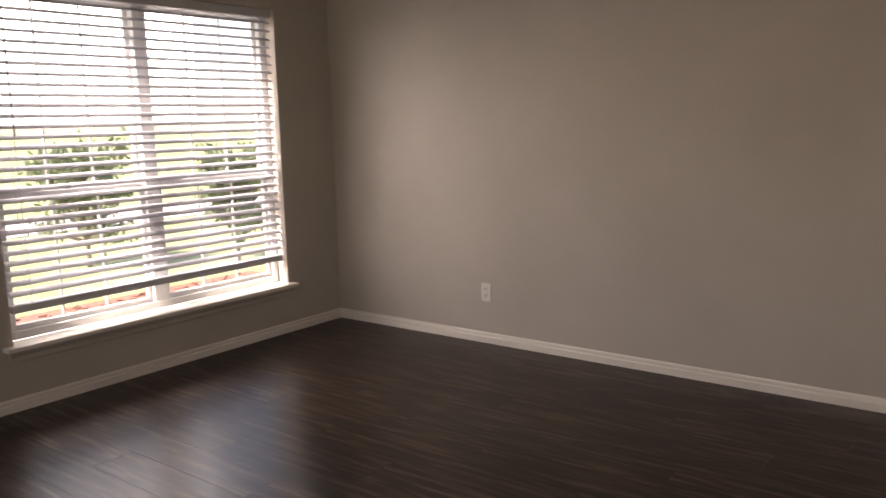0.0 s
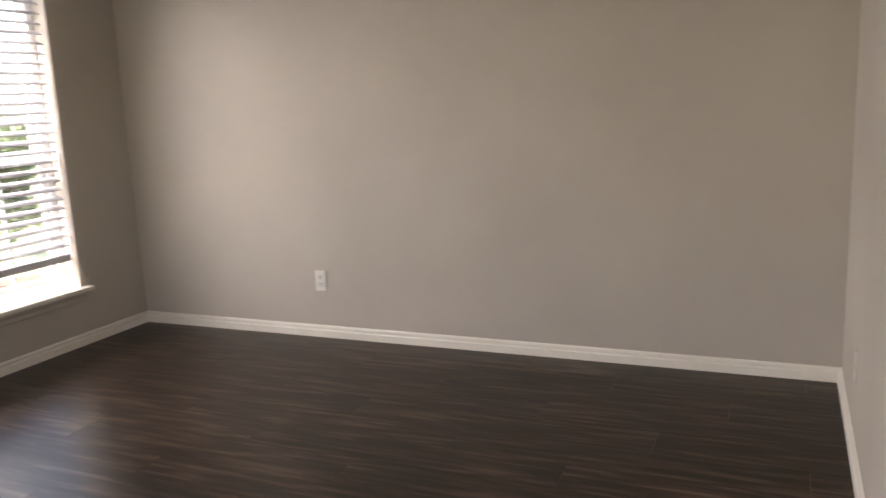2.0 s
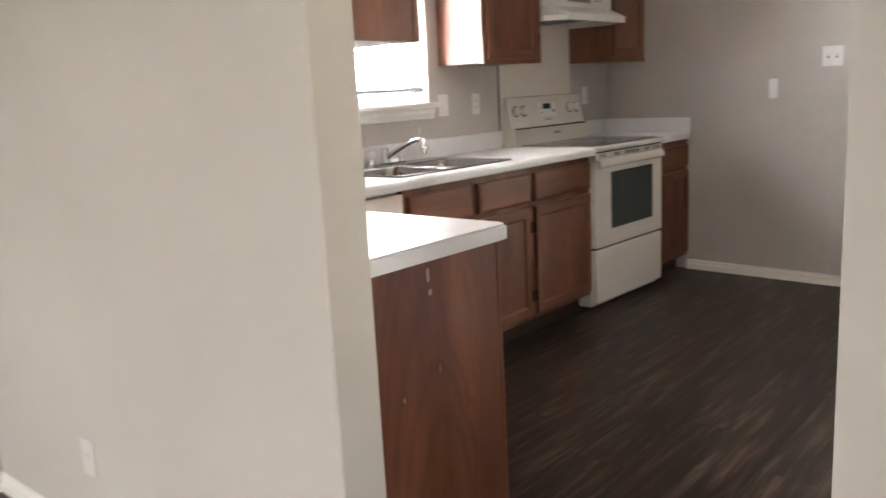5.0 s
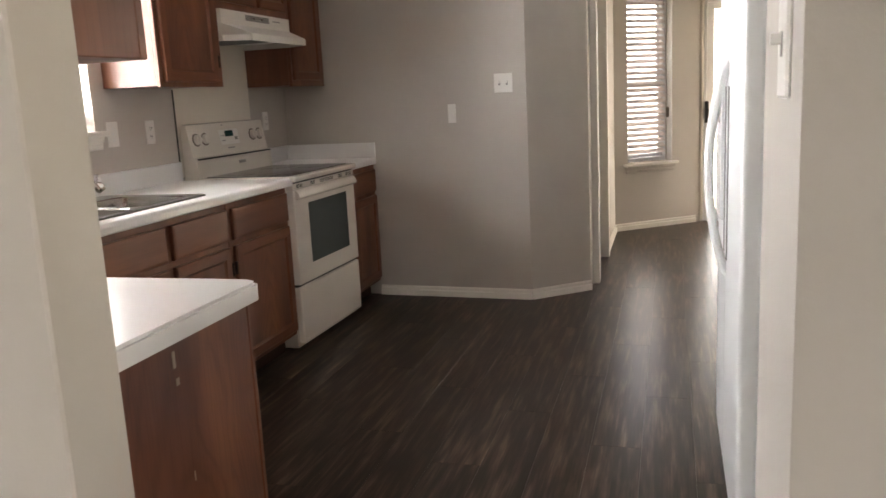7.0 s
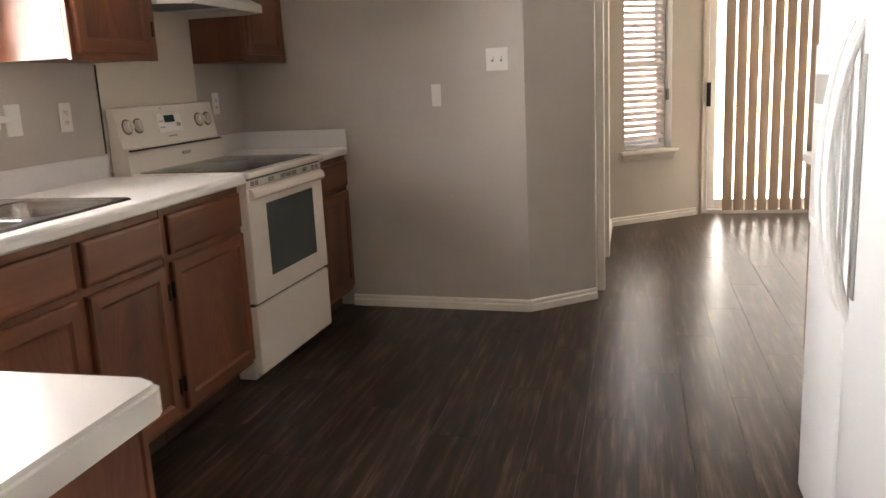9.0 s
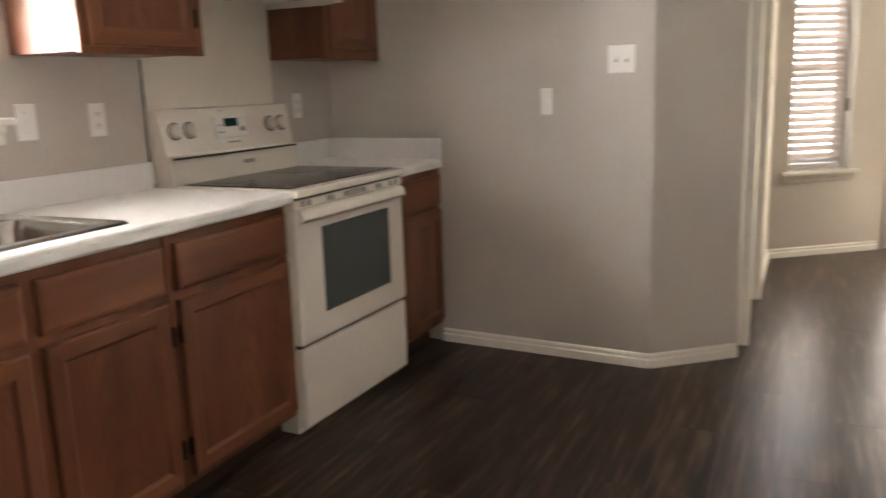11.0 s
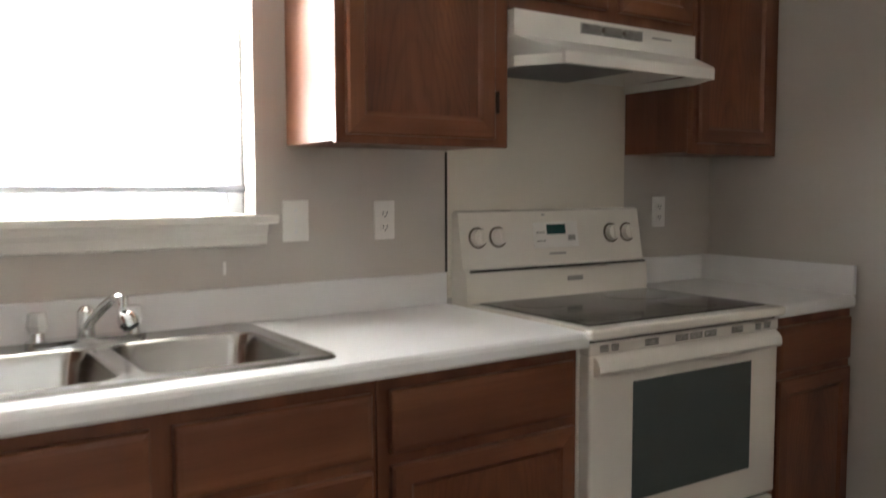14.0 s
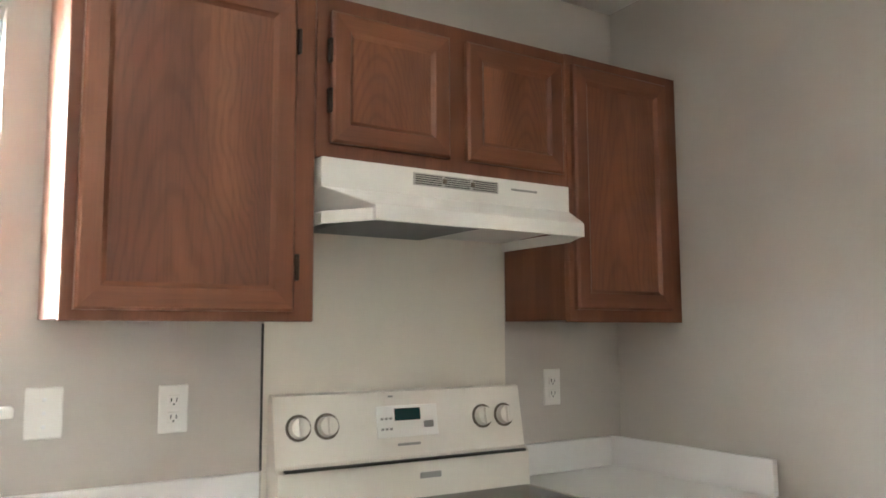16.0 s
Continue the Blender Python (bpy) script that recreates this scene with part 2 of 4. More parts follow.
MULCH = speckled("red_mulch", (0.26, 0.13, 0.09), (0.14, 0.07, 0.05), 18, 0.95)
BARK = speckled("grey_bark", (0.16, 0.13, 0.10), (0.09, 0.07, 0.055), 14, 0.9)
LEAF = slat_material("green_leaf", (0.15, 0.19, 0.10), 0.45)
SCUFF = painted("worn_pale_wood", (0.42, 0.33, 0.26), 0.6, 300, 0.0004, 0.2)
FENCE = timber("weathered_fence_board", (0.20, 0.12, 0.09), (0.30, 0.19, 0.14), (0.40, 0.27, 0.2), 2, 0.8)
CONCRETE = speckled("pale_concrete", (0.5, 0.48, 0.45), (0.42, 0.4, 0.38), 6, 0.9)


# ---- building helpers ----
def box(bm, x0, x1, y0, y1, z0, z1, bevel=0.0, seg=1, turn=None):
    """One box between two corners added to bm; turn: a matrix for it."""
    made = bmesh.ops.create_cube(bm, size=1.0)["verts"]
    for v in made:
        v.co = Vector(((x0 + x1) / 2 + v.co.x * (x1 - x0), (y0 + y1) / 2 + v.co.y * (y1 - y0), (z0 + z1) / 2 + v.co.z * (z1 - z0)))
    if bevel:
        edges = list({e for v in made for e in v.link_edges})
        made = bmesh.ops.bevel(bm, geom=edges, offset=bevel, segments=seg, profile=0.5, affect="EDGES")["verts"]
    if turn is not None:
        bmesh.ops.transform(bm, matrix=turn, verts=list({v for v in made}))
    return made


def boxed(*args, **kw):
    bm = bmesh.new()
    box(bm, *args, **kw)
    return bm


def rod(bm, a, b, r, seg=14, r2=None):
    a, b = Vector(a), Vector(b)
    turn = (b - a).to_track_quat("Z", "Y").to_matrix().to_4x4()
    made = bmesh.ops.create_cone(bm, cap_ends=True, segments=seg, radius1=r, radius2=r if r2 is None else r2, depth=(b - a).length)["verts"]
    bmesh.ops.transform(bm, matrix=Matrix.Translation((a + b) / 2) @ turn, verts=made)
    return made


def prism(bm, outline, axis, lo, hi):
    """A solid from a closed outline in the plane across axis (0: y,z; 1: x,z; 2: x,y), from lo to hi."""
    def put(p, q, h):
        return {0: (h, p, q), 1: (p, h, q), 2: (p, q, h)}[axis]
    a = [bm.verts.new(put(p, q, lo)) for p, q in outline]
    b = [bm.verts.new(put(p, q, hi)) for p, q in outline]
    bm.faces.new(a), bm.faces.new(b[::-1])
    for i in range(len(a)):
        j = (i + 1) % len(a)
        bm.faces.new((a[j], a[i], b[i], b[j]))
    bmesh.ops.recalc_face_normals(bm, faces=bm.faces)


def tube(bm, points, r, seg=10):
    """A round bar along points."""
    rings = []
    pts = [Vector(p) for p in points]
    for i, p in enumerate(pts):
        d = (pts[min(i + 1, len(pts) - 1)] - pts[max(i - 1, 0)]).normalized()
        side = d.cross(Vector((0.31, 0.17, 0.93))).normalized()
        up = side.cross(d)
        rings.append([bm.verts.new(p + r * (math.cos(k * math.tau / seg) * side + math.sin(k * math.tau / seg) * up)) for k in range(seg)])
    for a, b in zip(rings, rings[1:]):
        for k in range(seg):
            bm.faces.new((a[k], a[(k + 1) % seg], b[(k + 1) % seg], b[k]))
    bm.faces.new(rings[0][::-1]), bm.faces.new(rings[-1])
    bmesh.ops.recalc_face_normals(bm, faces=bm.faces)


def finish(name, bm, material, origin, smooth):
    me = bpy.data.meshes.new(name)
    bmesh.ops.translate(bm, verts=bm.verts, vec=-origin)
    bm.to_mesh(me)
    bm.free()
    me.materials.append(material)
    if smooth:
        me.polygons.foreach_set("use_smooth", [True] * len(me.polygons))
        me.set_sharp_from_angle(angle=radians(35))
    return new(name, me)


def base_of(ob):
    p = Vector(ob.location)
    while ob.parent:
        ob = ob.parent
        p = p + ob.location
    return p


def part(name, bm, material, parent, label="", smooth=False):
    ob = finish(name, bm, material, base_of(parent), smooth)
    ob.parent = parent
    return tagged(ob, label)


def solid(name, bm, material, label, category, kind="", group="", smooth=False, base=(0, 0, 0)):
    ob = finish(name, bm, material, Vector(base), smooth)
    ob.location = base
    return tagged(ob, label, category, group, kind)


def thing(name, base, label, category, group="", kind=""):
    ob = new(name)
    ob.location = base
    ob.empty_display_size = 0.1
    return tagged(ob, label, category, group, kind)


# ---- structure ----
WX, BY, CZ = -3.65, 4.40, 2.50      # window wall, back wall, ceiling
KA, KB = (4.372, BY), (4.262, 2.755)  # kitchen end wall
KC = (4.545, 2.415)                  # end of the short angled wall
NA, NB = (6.74, 2.40), (7.30, 1.665)  # slanted bay wall
DW0, DW1, DZ0, DZ1 = 2.17, 3.93, 0.325, 2.06   # dining window
KW0, KW1, KZ0, KZ1 = 1.60, 2.465, 1.205, 2.10  # kitchen window

bm = bmesh.new()
box(bm, WX - 0.2, WX, -3.2, DW0, -0.15, CZ)
box(bm, WX - 0.2, WX, DW1, BY + 0.2, -0.15, CZ)
box(bm, WX - 0.2, WX, DW0, DW1, -0.15, DZ0 - 0.0245)
box(bm, WX - 0.2, WX, DW0, DW1, DZ1, CZ)
solid("wall_west", bm, WALL, "greige painted drywall wall with a wide window", "wall", "structure")
bm = bmesh.new()
box(bm, WX, KW0, BY, BY + 0.2, -0.15, CZ)
box(bm, KW1, 4.60, BY, BY + 0.2, -0.15, CZ)
box(bm, KW0, KW1, BY, BY + 0.2, -0.15, KZ0 - 0.0245)
box(bm, KW0, KW1, BY, BY + 0.2, KZ1, CZ)
solid("wall_north", bm, WALL, "greige painted drywall wall behind the sink", "wall", "structure")
solid("wall_partition", boxed(0.150, 0.266, 2.65, BY, 0, CZ, bevel=0.004), WALL, "greige painted partition beside the doorway", "wall", "structure")
bm = bmesh.new()
prism(bm, [(0.205, 1.798), (0.205, 1.678), (0.41, 1.678), (0.41, 0.83), (0.528, 0.83), (0.528, 1.798)], 2, 0, CZ)
solid("wall_alcove", bm, WALL, "greige painted wall stub beside the refrigerator", "wall", "structure")
solid("wall_fridge", boxed(0.528, 3.55, 0.83, 0.95, 0, CZ), WALL, "greige painted wall behind the refrigerator", "wall", "structure")
bm = bmesh.new()
prism(bm, [KA, KB, KC, (4.68, 2.415), (4.68, BY)], 2, 0, CZ)
solid("wall_kitchen_end", bm, WALL, "greige painted end wall with an angled corner", "wall", "structure")
bm = bmesh.new()
box(bm, 4.68, 4.78, 2.415, 2.53, 0, CZ)
box(bm, 5.60, NA[0] + 0.2, 2.40, 2.53, 0, CZ)
box(bm, 4.78, 5.60, 2.415, 2.53, 2.04, CZ)
solid("wall_pantry", bm, WALL, "greige painted wall with a pantry doorway", "wall", "structure")


def bay_frame():
    """Along the slanted bay wall: origin, direction and outward normal."""
    a, b = Vector((*NA, 0)), Vector((*NB, 0))
    d = (b - a).normalized()
    return Matrix.Translation(a) @ Matrix(((d.x, -d.y, 0, 0), (d.y, d.x, 0, 0), (0, 0, 1, 0), (0, 0, 0, 1))), (b - a).length


BAY, BAY_L = bay_frame()
BW0, BW1, BZ0, BZ1 = 0.14, 0.62, 0.60, 2.08
bm = bmesh.new()
for s0, s1, z0, z1 in ((-0.06, BW0, 0, CZ), (BW1, BAY_L + 0.05, 0, CZ), (BW0, BW1, 0, BZ0 - 0.0245), (BW0, BW1, BZ1, CZ)):
    box(bm, s0, s1, 0, 0.14, z0, z1, turn=BAY)
solid("wall_bay", bm, WALL, "greige painted slanted wall of the breakfast nook", "wall", "structure")
SY0, SY1, SZ1 = -0.10, 1.645, 2.05
bm = bmesh.new()
box(bm, 7.30, 7.45, SY1, 1.70, 0, CZ)
box(bm, 7.30, 7.45, -1.0, SY0, 0, CZ)
box(bm, 7.30, 7.45, SY0, SY1, SZ1, CZ)
solid("wall_patio", bm, WALL, "greige painted wall round the patio door", "wall", "structure")
solid("wall_nook_south", boxed(3.55, 7.45, -1.12, -1.0, 0, CZ), WALL, "greige painted wall of the nook", "wall", "structure")
solid("wall_nook_west", boxed(3.43, 3.55, -1.0, 0.83, 0, CZ), WALL, "greige painted wall of the nook", "wall", "structure")
# the opening in this unseen wall is added for the fill lamp
bm = bmesh.new()
for x0, x1, z0, z1 in ((WX - 0.2, -1.8, 0, CZ), (-0.2, 3.55, 0, CZ), (-1.8, -0.2, 0, 0.75), (-1.8, -0.2, 1.95, CZ)):
    box(bm, x0, x1, -3.2, -3.08, z0, z1)
solid("wall_living_south", bm, WALL, "greige painted wall at the far end", "wall", "structure")
solid("wall_living_east", boxed(3.31, 3.43, -3.08, 0.83, 0, CZ), WALL, "greige painted wall of the living space", "wall", "structure")
solid("ceiling", boxed(WX - 0.2, 7.6, -3.3, BY + 0.2, CZ, CZ + 0.12), CEIL, "white textured drywall ceiling", "ceiling", "structure")


# ---- baseboards ----
def baseboard(a, b, label="white moulded wooden baseboard along the wall"):
    """A moulded skirting from a to b; the room lies on the left hand of the way from a to b."""
    a, b = Vector((*a, 0)), Vector((*b, 0))
    d = (b - a).normalized()
    m = Matrix.Translation(a) @ Matrix(((d.x, -d.y, 0, 0), (d.y, d.x, 0, 0), (0, 0, 1, 0), (0, 0, 0, 1)))
    bm = bmesh.new()
    prism(bm, [(0.001, 0.0), (0.017, 0.0), (0.017, 0.036), (0.007, 0.041), (0.006, 0.048), (0.011, 0.053), (0.007, 0.061), (0.001, 0.065)], 0, 0, (b - a).length)
    bmesh.ops.transform(bm, matrix=m, verts=bm.verts)
    solid("baseboard", bm, TRIM, label, "baseboard", "structure")


baseboard((0.150, BY), (WX, BY))
baseboard((WX, BY - 0.018), (WX, -3.08))
baseboard((0.150, 2.65), (0.150, BY - 0.018))
kd = (Vector(KB) - Vector(KA)).normalized()
baseboard(KB, tuple(Vector(KA) - kd * -0.62))
baseboard(KC, KB)
baseboard(NA, (5.68, 2.40))
baseboard((NB[0] - 0.02, NB[1] + 0.028), NA)


# ---- doors and windows ----
def casing(bm, x0, x1, y0, y1, z0, z1):
    box(bm, x0, x1, y0, y1, z0, z1, bevel=0.004)


pantry = thing("door_1", (5.2, 2.45, 0), "tan painted pantry door standing closed in its casing", "door", kind="structure")
part("door_leaf", boxed(4.80, 5.58, 2.455, 2.49, 0.012, 2.03, bevel=0.003), DOORPAINT, pantry)
for x0, x1 in ((4.71, 4.79), (5.59, 5.67)):
    bm = bmesh.new()
    casing(bm, x0, x1, 2.372, 2.44, 0, 2.10)
    part("casing", bm, TRIM, pantry, "white door casing")
part("casing", boxed(4.79, 5.59, 2.372, 2.44, 2.035, 2.10, bevel=0.004), TRIM, pantry, "white door casing")
for z in (0.25, 1.05, 1.8):
    bm = bmesh.new()
    rod(bm, (5.575, 2.446, z - 0.045), (5.575, 2.446, z + 0.045), 0.008, 8)
    part("hinge", bm, CHROME, pantry, "brass-toned hinge")


def blind(name, m, width, z0, z1, pitch, tilt, label, depth=0.05, wand=None, ladder=(0.12, 0.88), rail=0.028, slat=None):
    """A horizontal blind in the plane m (x along the window, y into the wall), hung between z0 and z1."""
    slat = slat or SLAT
    ob = thing(name, m @ Vector((width / 2, 0, z0)), label, "window blind")
    part("headrail", boxed(0.006, width - 0.006, -0.03, 0.03, z1 - 0.05, z1, bevel=0.003, turn=m), slat, ob)
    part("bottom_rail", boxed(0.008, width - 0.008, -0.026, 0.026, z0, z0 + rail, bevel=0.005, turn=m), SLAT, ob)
    count = int((z1 - 0.07 - z0 - rail) / pitch)
    for i in range(count):
        z = z1 - 0.075 - i * pitch
        t = m @ Matrix.Translation((0, 0, z)) @ Matrix.Rotation(radians(tilt + random.uniform(-1.5, 1.5)), 4, "X")
        bm = bmesh.new()
        n = 4
        rows = [[bm.verts.new(t @ Vector((x, (k / n - 0.5) * depth, 0.004 * (1 - (2 * k / n - 1) ** 2) + dz))) for k in range(n + 1)] for x, dz in ((0.01, 0), (width - 0.01, 0), (0.01, -0.0025), (width - 0.01, -0.0025))]
        for k in range(n):
            bm.faces.new((rows[0][k], rows[1][k], rows[1][k + 1], rows[0][k + 1]))
            bm.faces.new((rows[2][k + 1], rows[3][k + 1], rows[3][k], rows[2][k]))
        for k in (0, n):
            bm.faces.new((rows[0][k], rows[1][k], rows[3][k], rows[2][k]))
        bmesh.ops.recalc_face_normals(bm, faces=bm.faces)
        part("slat", bm, slat, ob, smooth=True)
    for f in ladder:
        bm = bmesh.new()
        for y in (-depth / 2 - 0.001, depth / 2 + 0.001):
            rod(bm, m @ Vector((f * width, y, z0 + 0.01)), m @ Vector((f * width, y, z1 - 0.02)), 0.0014, 5)
        part("ladder_cord", bm, SLAT, ob)
    if wand:
        bm = bmesh.new()
        rod(bm, m @ Vector((wand[0], -0.045, wand[1])), m @ Vector((wand[0], -0.036, z1 - 0.04)), 0.004, 8)
        part("tilt_wand", bm, GREYMARK, ob, "grey tilt wand")
    return ob


def facing(x, y, angle):
    """A plane standing upright at x, y: its x axis runs along the wall, its y axis out through the wall."""
    return pose(x, y, 0, 0, 0, angle)


def window_unit(name, m, width, z0, z1, label, units, meet, columns, sill_out, sill_over, apron=True):
    ob = thing(name, m @ Vector((width / 2, 0.1, z0)), label, "window", kind="structure")
    fr = 0.045
    bm = bmesh.new()
    box(bm, 0, fr, 0.09, 0.16, z0, z1, bevel=0.004, turn=m)
    box(bm, width - fr, width, 0.09, 0.16, z0, z1, bevel=0.004, turn=m)
    box(bm, fr, width - fr, 0.09, 0.16, z1 - fr, z1, bevel=0.004, turn=m)
    box(bm, fr, width - fr, 0.09, 0.16, z0 + 0.002, z0 + fr, bevel=0.004, turn=m)
    part("window_frame", bm, VINYL, ob)
    step = width / units
    for i in range(1, units):
        part("mullion", boxed(i * step - 0.042, i * step + 0.042, 0.085, 0.16, z0 + fr, z1 - fr, bevel=0.004, turn=m), VINYL, ob)
    for i in range(units):
        a = i * step + (fr if i == 0 else 0.042)
        b = (i + 1) * step - (fr if i == units - 1 else 0.042)
        for lo, hi, y in ((z0 + fr, meet, 0.105), (meet, z1 - fr, 0.13)):
            bm = bmesh.new()
            s = 0.028
            box(bm, a, a + s, y, y + 0.022, lo, hi, bevel=0.003, turn=m)
            box(bm, b - s, b, y, y + 0.022, lo, hi, bevel=0.003, turn=m)
            box(bm, a + s, b - s, y, y + 0.022, lo, lo + s, bevel=0.003, turn=m)
            box(bm, a + s, b - s, y, y + 0.022, hi - s, hi + 0.004, bevel=0.003, turn=m)
            sash = part("sash", bm, VINYL, ob)
            pane = part("pane", boxed(a + s - 0.004, b - s + 0.004, y + 0.009, y + 0.013, lo + s - 0.004, hi - s + 0.004, turn=m), GLASS, sash, "clear glass pane")
            pane.visible_shadow = False
            for c in range(1, columns):
                x = a + s + (b - a - 2 * s) * c / columns
                part("muntin", boxed(x - 0.006, x + 0.006, y + 0.002, y + 0.008, lo + s, hi - s, turn=m), VINYL, sash)
    part("window_sill", boxed(-sill_over, width + sill_over, -sill_out, 0.09, z0 - 0.024, z0, bevel=0.006, seg=2, turn=m), TRIM, ob, "white wooden window sill")
    if apron:
        bm = bmesh.new()
        prism(bm, [(-0.001, z0 - 0.024), (-0.026, z0 - 0.024), (-0.024, z0 - 0.04), (-0.014, z0 - 0.055), (-0.014, z0 - 0.078), (-0.001, z0 - 0.084)], 0, -sill_over + 0.025, width + sill_over - 0.025)
        bmesh.ops.transform(bm, matrix=m, verts=bm.verts)
        part("apron", bm, TRIM if apron is True else apron, ob)
    return ob


DM = facing(WX, DW0, 90)      # along +y, outward is -x
window_unit("window_1", DM, DW1 - DW0, DZ0, DZ1, "wide white vinyl double window over the lawn", 2, 1.05, 3, 0.055, 0.05, WALL)
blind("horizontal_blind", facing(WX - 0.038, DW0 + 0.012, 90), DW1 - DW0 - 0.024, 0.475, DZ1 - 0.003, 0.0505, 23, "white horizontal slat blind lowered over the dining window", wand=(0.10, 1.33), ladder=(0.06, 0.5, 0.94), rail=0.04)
KM = facing(KW0, BY, 0)
window_unit("window_2", KM, KW1 - KW0, KZ0, KZ1, "white kitchen window over the sink, bright with daylight", 1, 1.62, 1, 0.045, 0.05)
blind("horizontal_blind", facing(KW0 + 0.012, BY + 0.045, 0), KW1 - KW0 - 0.024, KZ0 + 0.059, KZ1 - 0.003, 0.0505, -8, "white horizontal slat blind over the kitchen window", rail=0.02, slat=BRIGHT_SLAT)
BM = BAY @ Matrix.Translation((BW0, 0, 0))
window_unit("window_3", BM, BW1 - BW0, BZ0, BZ1, "narrow white window in the slanted nook wall", 1, 1.3, 1, 0.05, 0.045, WALL)
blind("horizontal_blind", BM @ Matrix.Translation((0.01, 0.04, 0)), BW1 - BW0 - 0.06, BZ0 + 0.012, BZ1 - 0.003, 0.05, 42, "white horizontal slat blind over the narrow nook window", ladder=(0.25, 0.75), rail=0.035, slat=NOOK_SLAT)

tassel = boxed(0.385, 0.415, -0.05, -0.03, 1.0, 1.09, bevel=0.006, turn=BM)
rod(tassel, BM @ Vector((0.40, -0.04, 1.085)), BM @ Vector((0.40, 0.02, 2.05)), 0.0015, 5)
solid("blind_cord", tassel, DIAL, "brown tasselled cord hanging from the nook blind", "cord", base=tuple(BM @ Vector((0.4, 0, 1.0))))

slider = thing("door_2", (7.37, 0.7, 0), "white framed sliding glass patio door", "door", kind="structure")
bm = bmesh.new()
box(bm, 7.34, 7.43, SY0, SY0 + 0.05, 0.0, SZ1, bevel=0.004)
box(bm, 7.34, 7.43, SY1 - 0.05, SY1, 0.0, SZ1, bevel=0.004)
box(bm, 7.34, 7.43, SY0 + 0.05, SY1 - 0.05, SZ1 - 0.05, SZ1, bevel=0.004)
box(bm, 7.31, 7.43, SY0 + 0.05, SY1 - 0.05, 0.0, 0.035, bevel=0.004)
part("door_frame", bm, VINYL, slider)
mid = (SY0 + SY1) / 2
for y0, y1, x in ((SY0 + 0.05, mid + 0.03, 7.40), (mid - 0.03, SY1 - 0.05, 7.365)):
    bm = bmesh.new()
    box(bm, x, x + 0.03, y0, y0 + 0.06, 0.036, SZ1 - 0.051, bevel=0.003)
    box(bm, x, x + 0.03, y1 - 0.06, y1, 0.036, SZ1 - 0.051, bevel=0.003)
    box(bm, x, x + 0.03, y0 + 0.06, y1 - 0.06, 0.036, 0.12, bevel=0.003)
    box(bm, x, x + 0.03, y0 + 0.06, y1 - 0.06, SZ1 - 0.11, SZ1 - 0.051, bevel=0.003)
    leaf = part("sliding_panel", bm, VINYL, slider)
    pane = part("pane", boxed(x + 0.012, x + 0.018, y0 + 0.056, y1 - 0.056, 0.116, SZ1 - 0.106), GLASS, leaf, "clear glass pane")
    pane.visible_shadow = False
bm = bmesh.new()
box(bm, 7.318, 7.34, SY1 - 0.066, SY1 - 0.03, 0.92, 1.12, bevel=0.006, seg=2)
box(bm, 7.34, 7.366, SY1 - 0.058, SY1 - 0.038, 0.94, 0.96)
box(bm, 7.34, 7.366, SY1 - 0.058, SY1 - 0.038, 1.08, 1.10)
part("handle", bm, BLACK, slider, "black pull handle")
vb = thing("vertical_blind", (7.24, 0.7, 0.05), "beige vertical vane blind drawn over the patio door", "window blind")
part("headrail", boxed(7.21, 7.298, SY0 - 0.05, SY1 + 0.02, 2.08, 2.13, bevel=0.003), VINYL, vb)
for i in range(17):
    y = 1.44 - 0.093 * i
    bm = bmesh.new()
    t = pose(7.245, y, 0, 0, 0, 24 + random.uniform(-7, 7))
    n = 4
    cols = [[bm.verts.new(t @ Vector((0.006 * (1 - (2 * k / n - 1) ** 2) + dx, (k / n - 0.5) * 0.089, z))) for k in range(n + 1)] for z, dx in ((0.04, 0), (2.09, 0), (0.04, 0.0015), (2.09, 0.0015))]
    for k in range(n):
        bm.faces.new((cols[0][k], cols[1][k], cols[1][k + 1], cols[0][k + 1]))
        bm.faces.new((cols[2][k + 1], cols[3][k + 1], cols[3][k], cols[2][k]))
    for k in (0, n):
        bm.faces.new((cols[0][k], cols[1][k], cols[3][k], cols[2][k]))
    bmesh.ops.recalc_face_normals(bm, faces=bm.faces)
    part("vane", bm, VANE, vb, smooth=True)


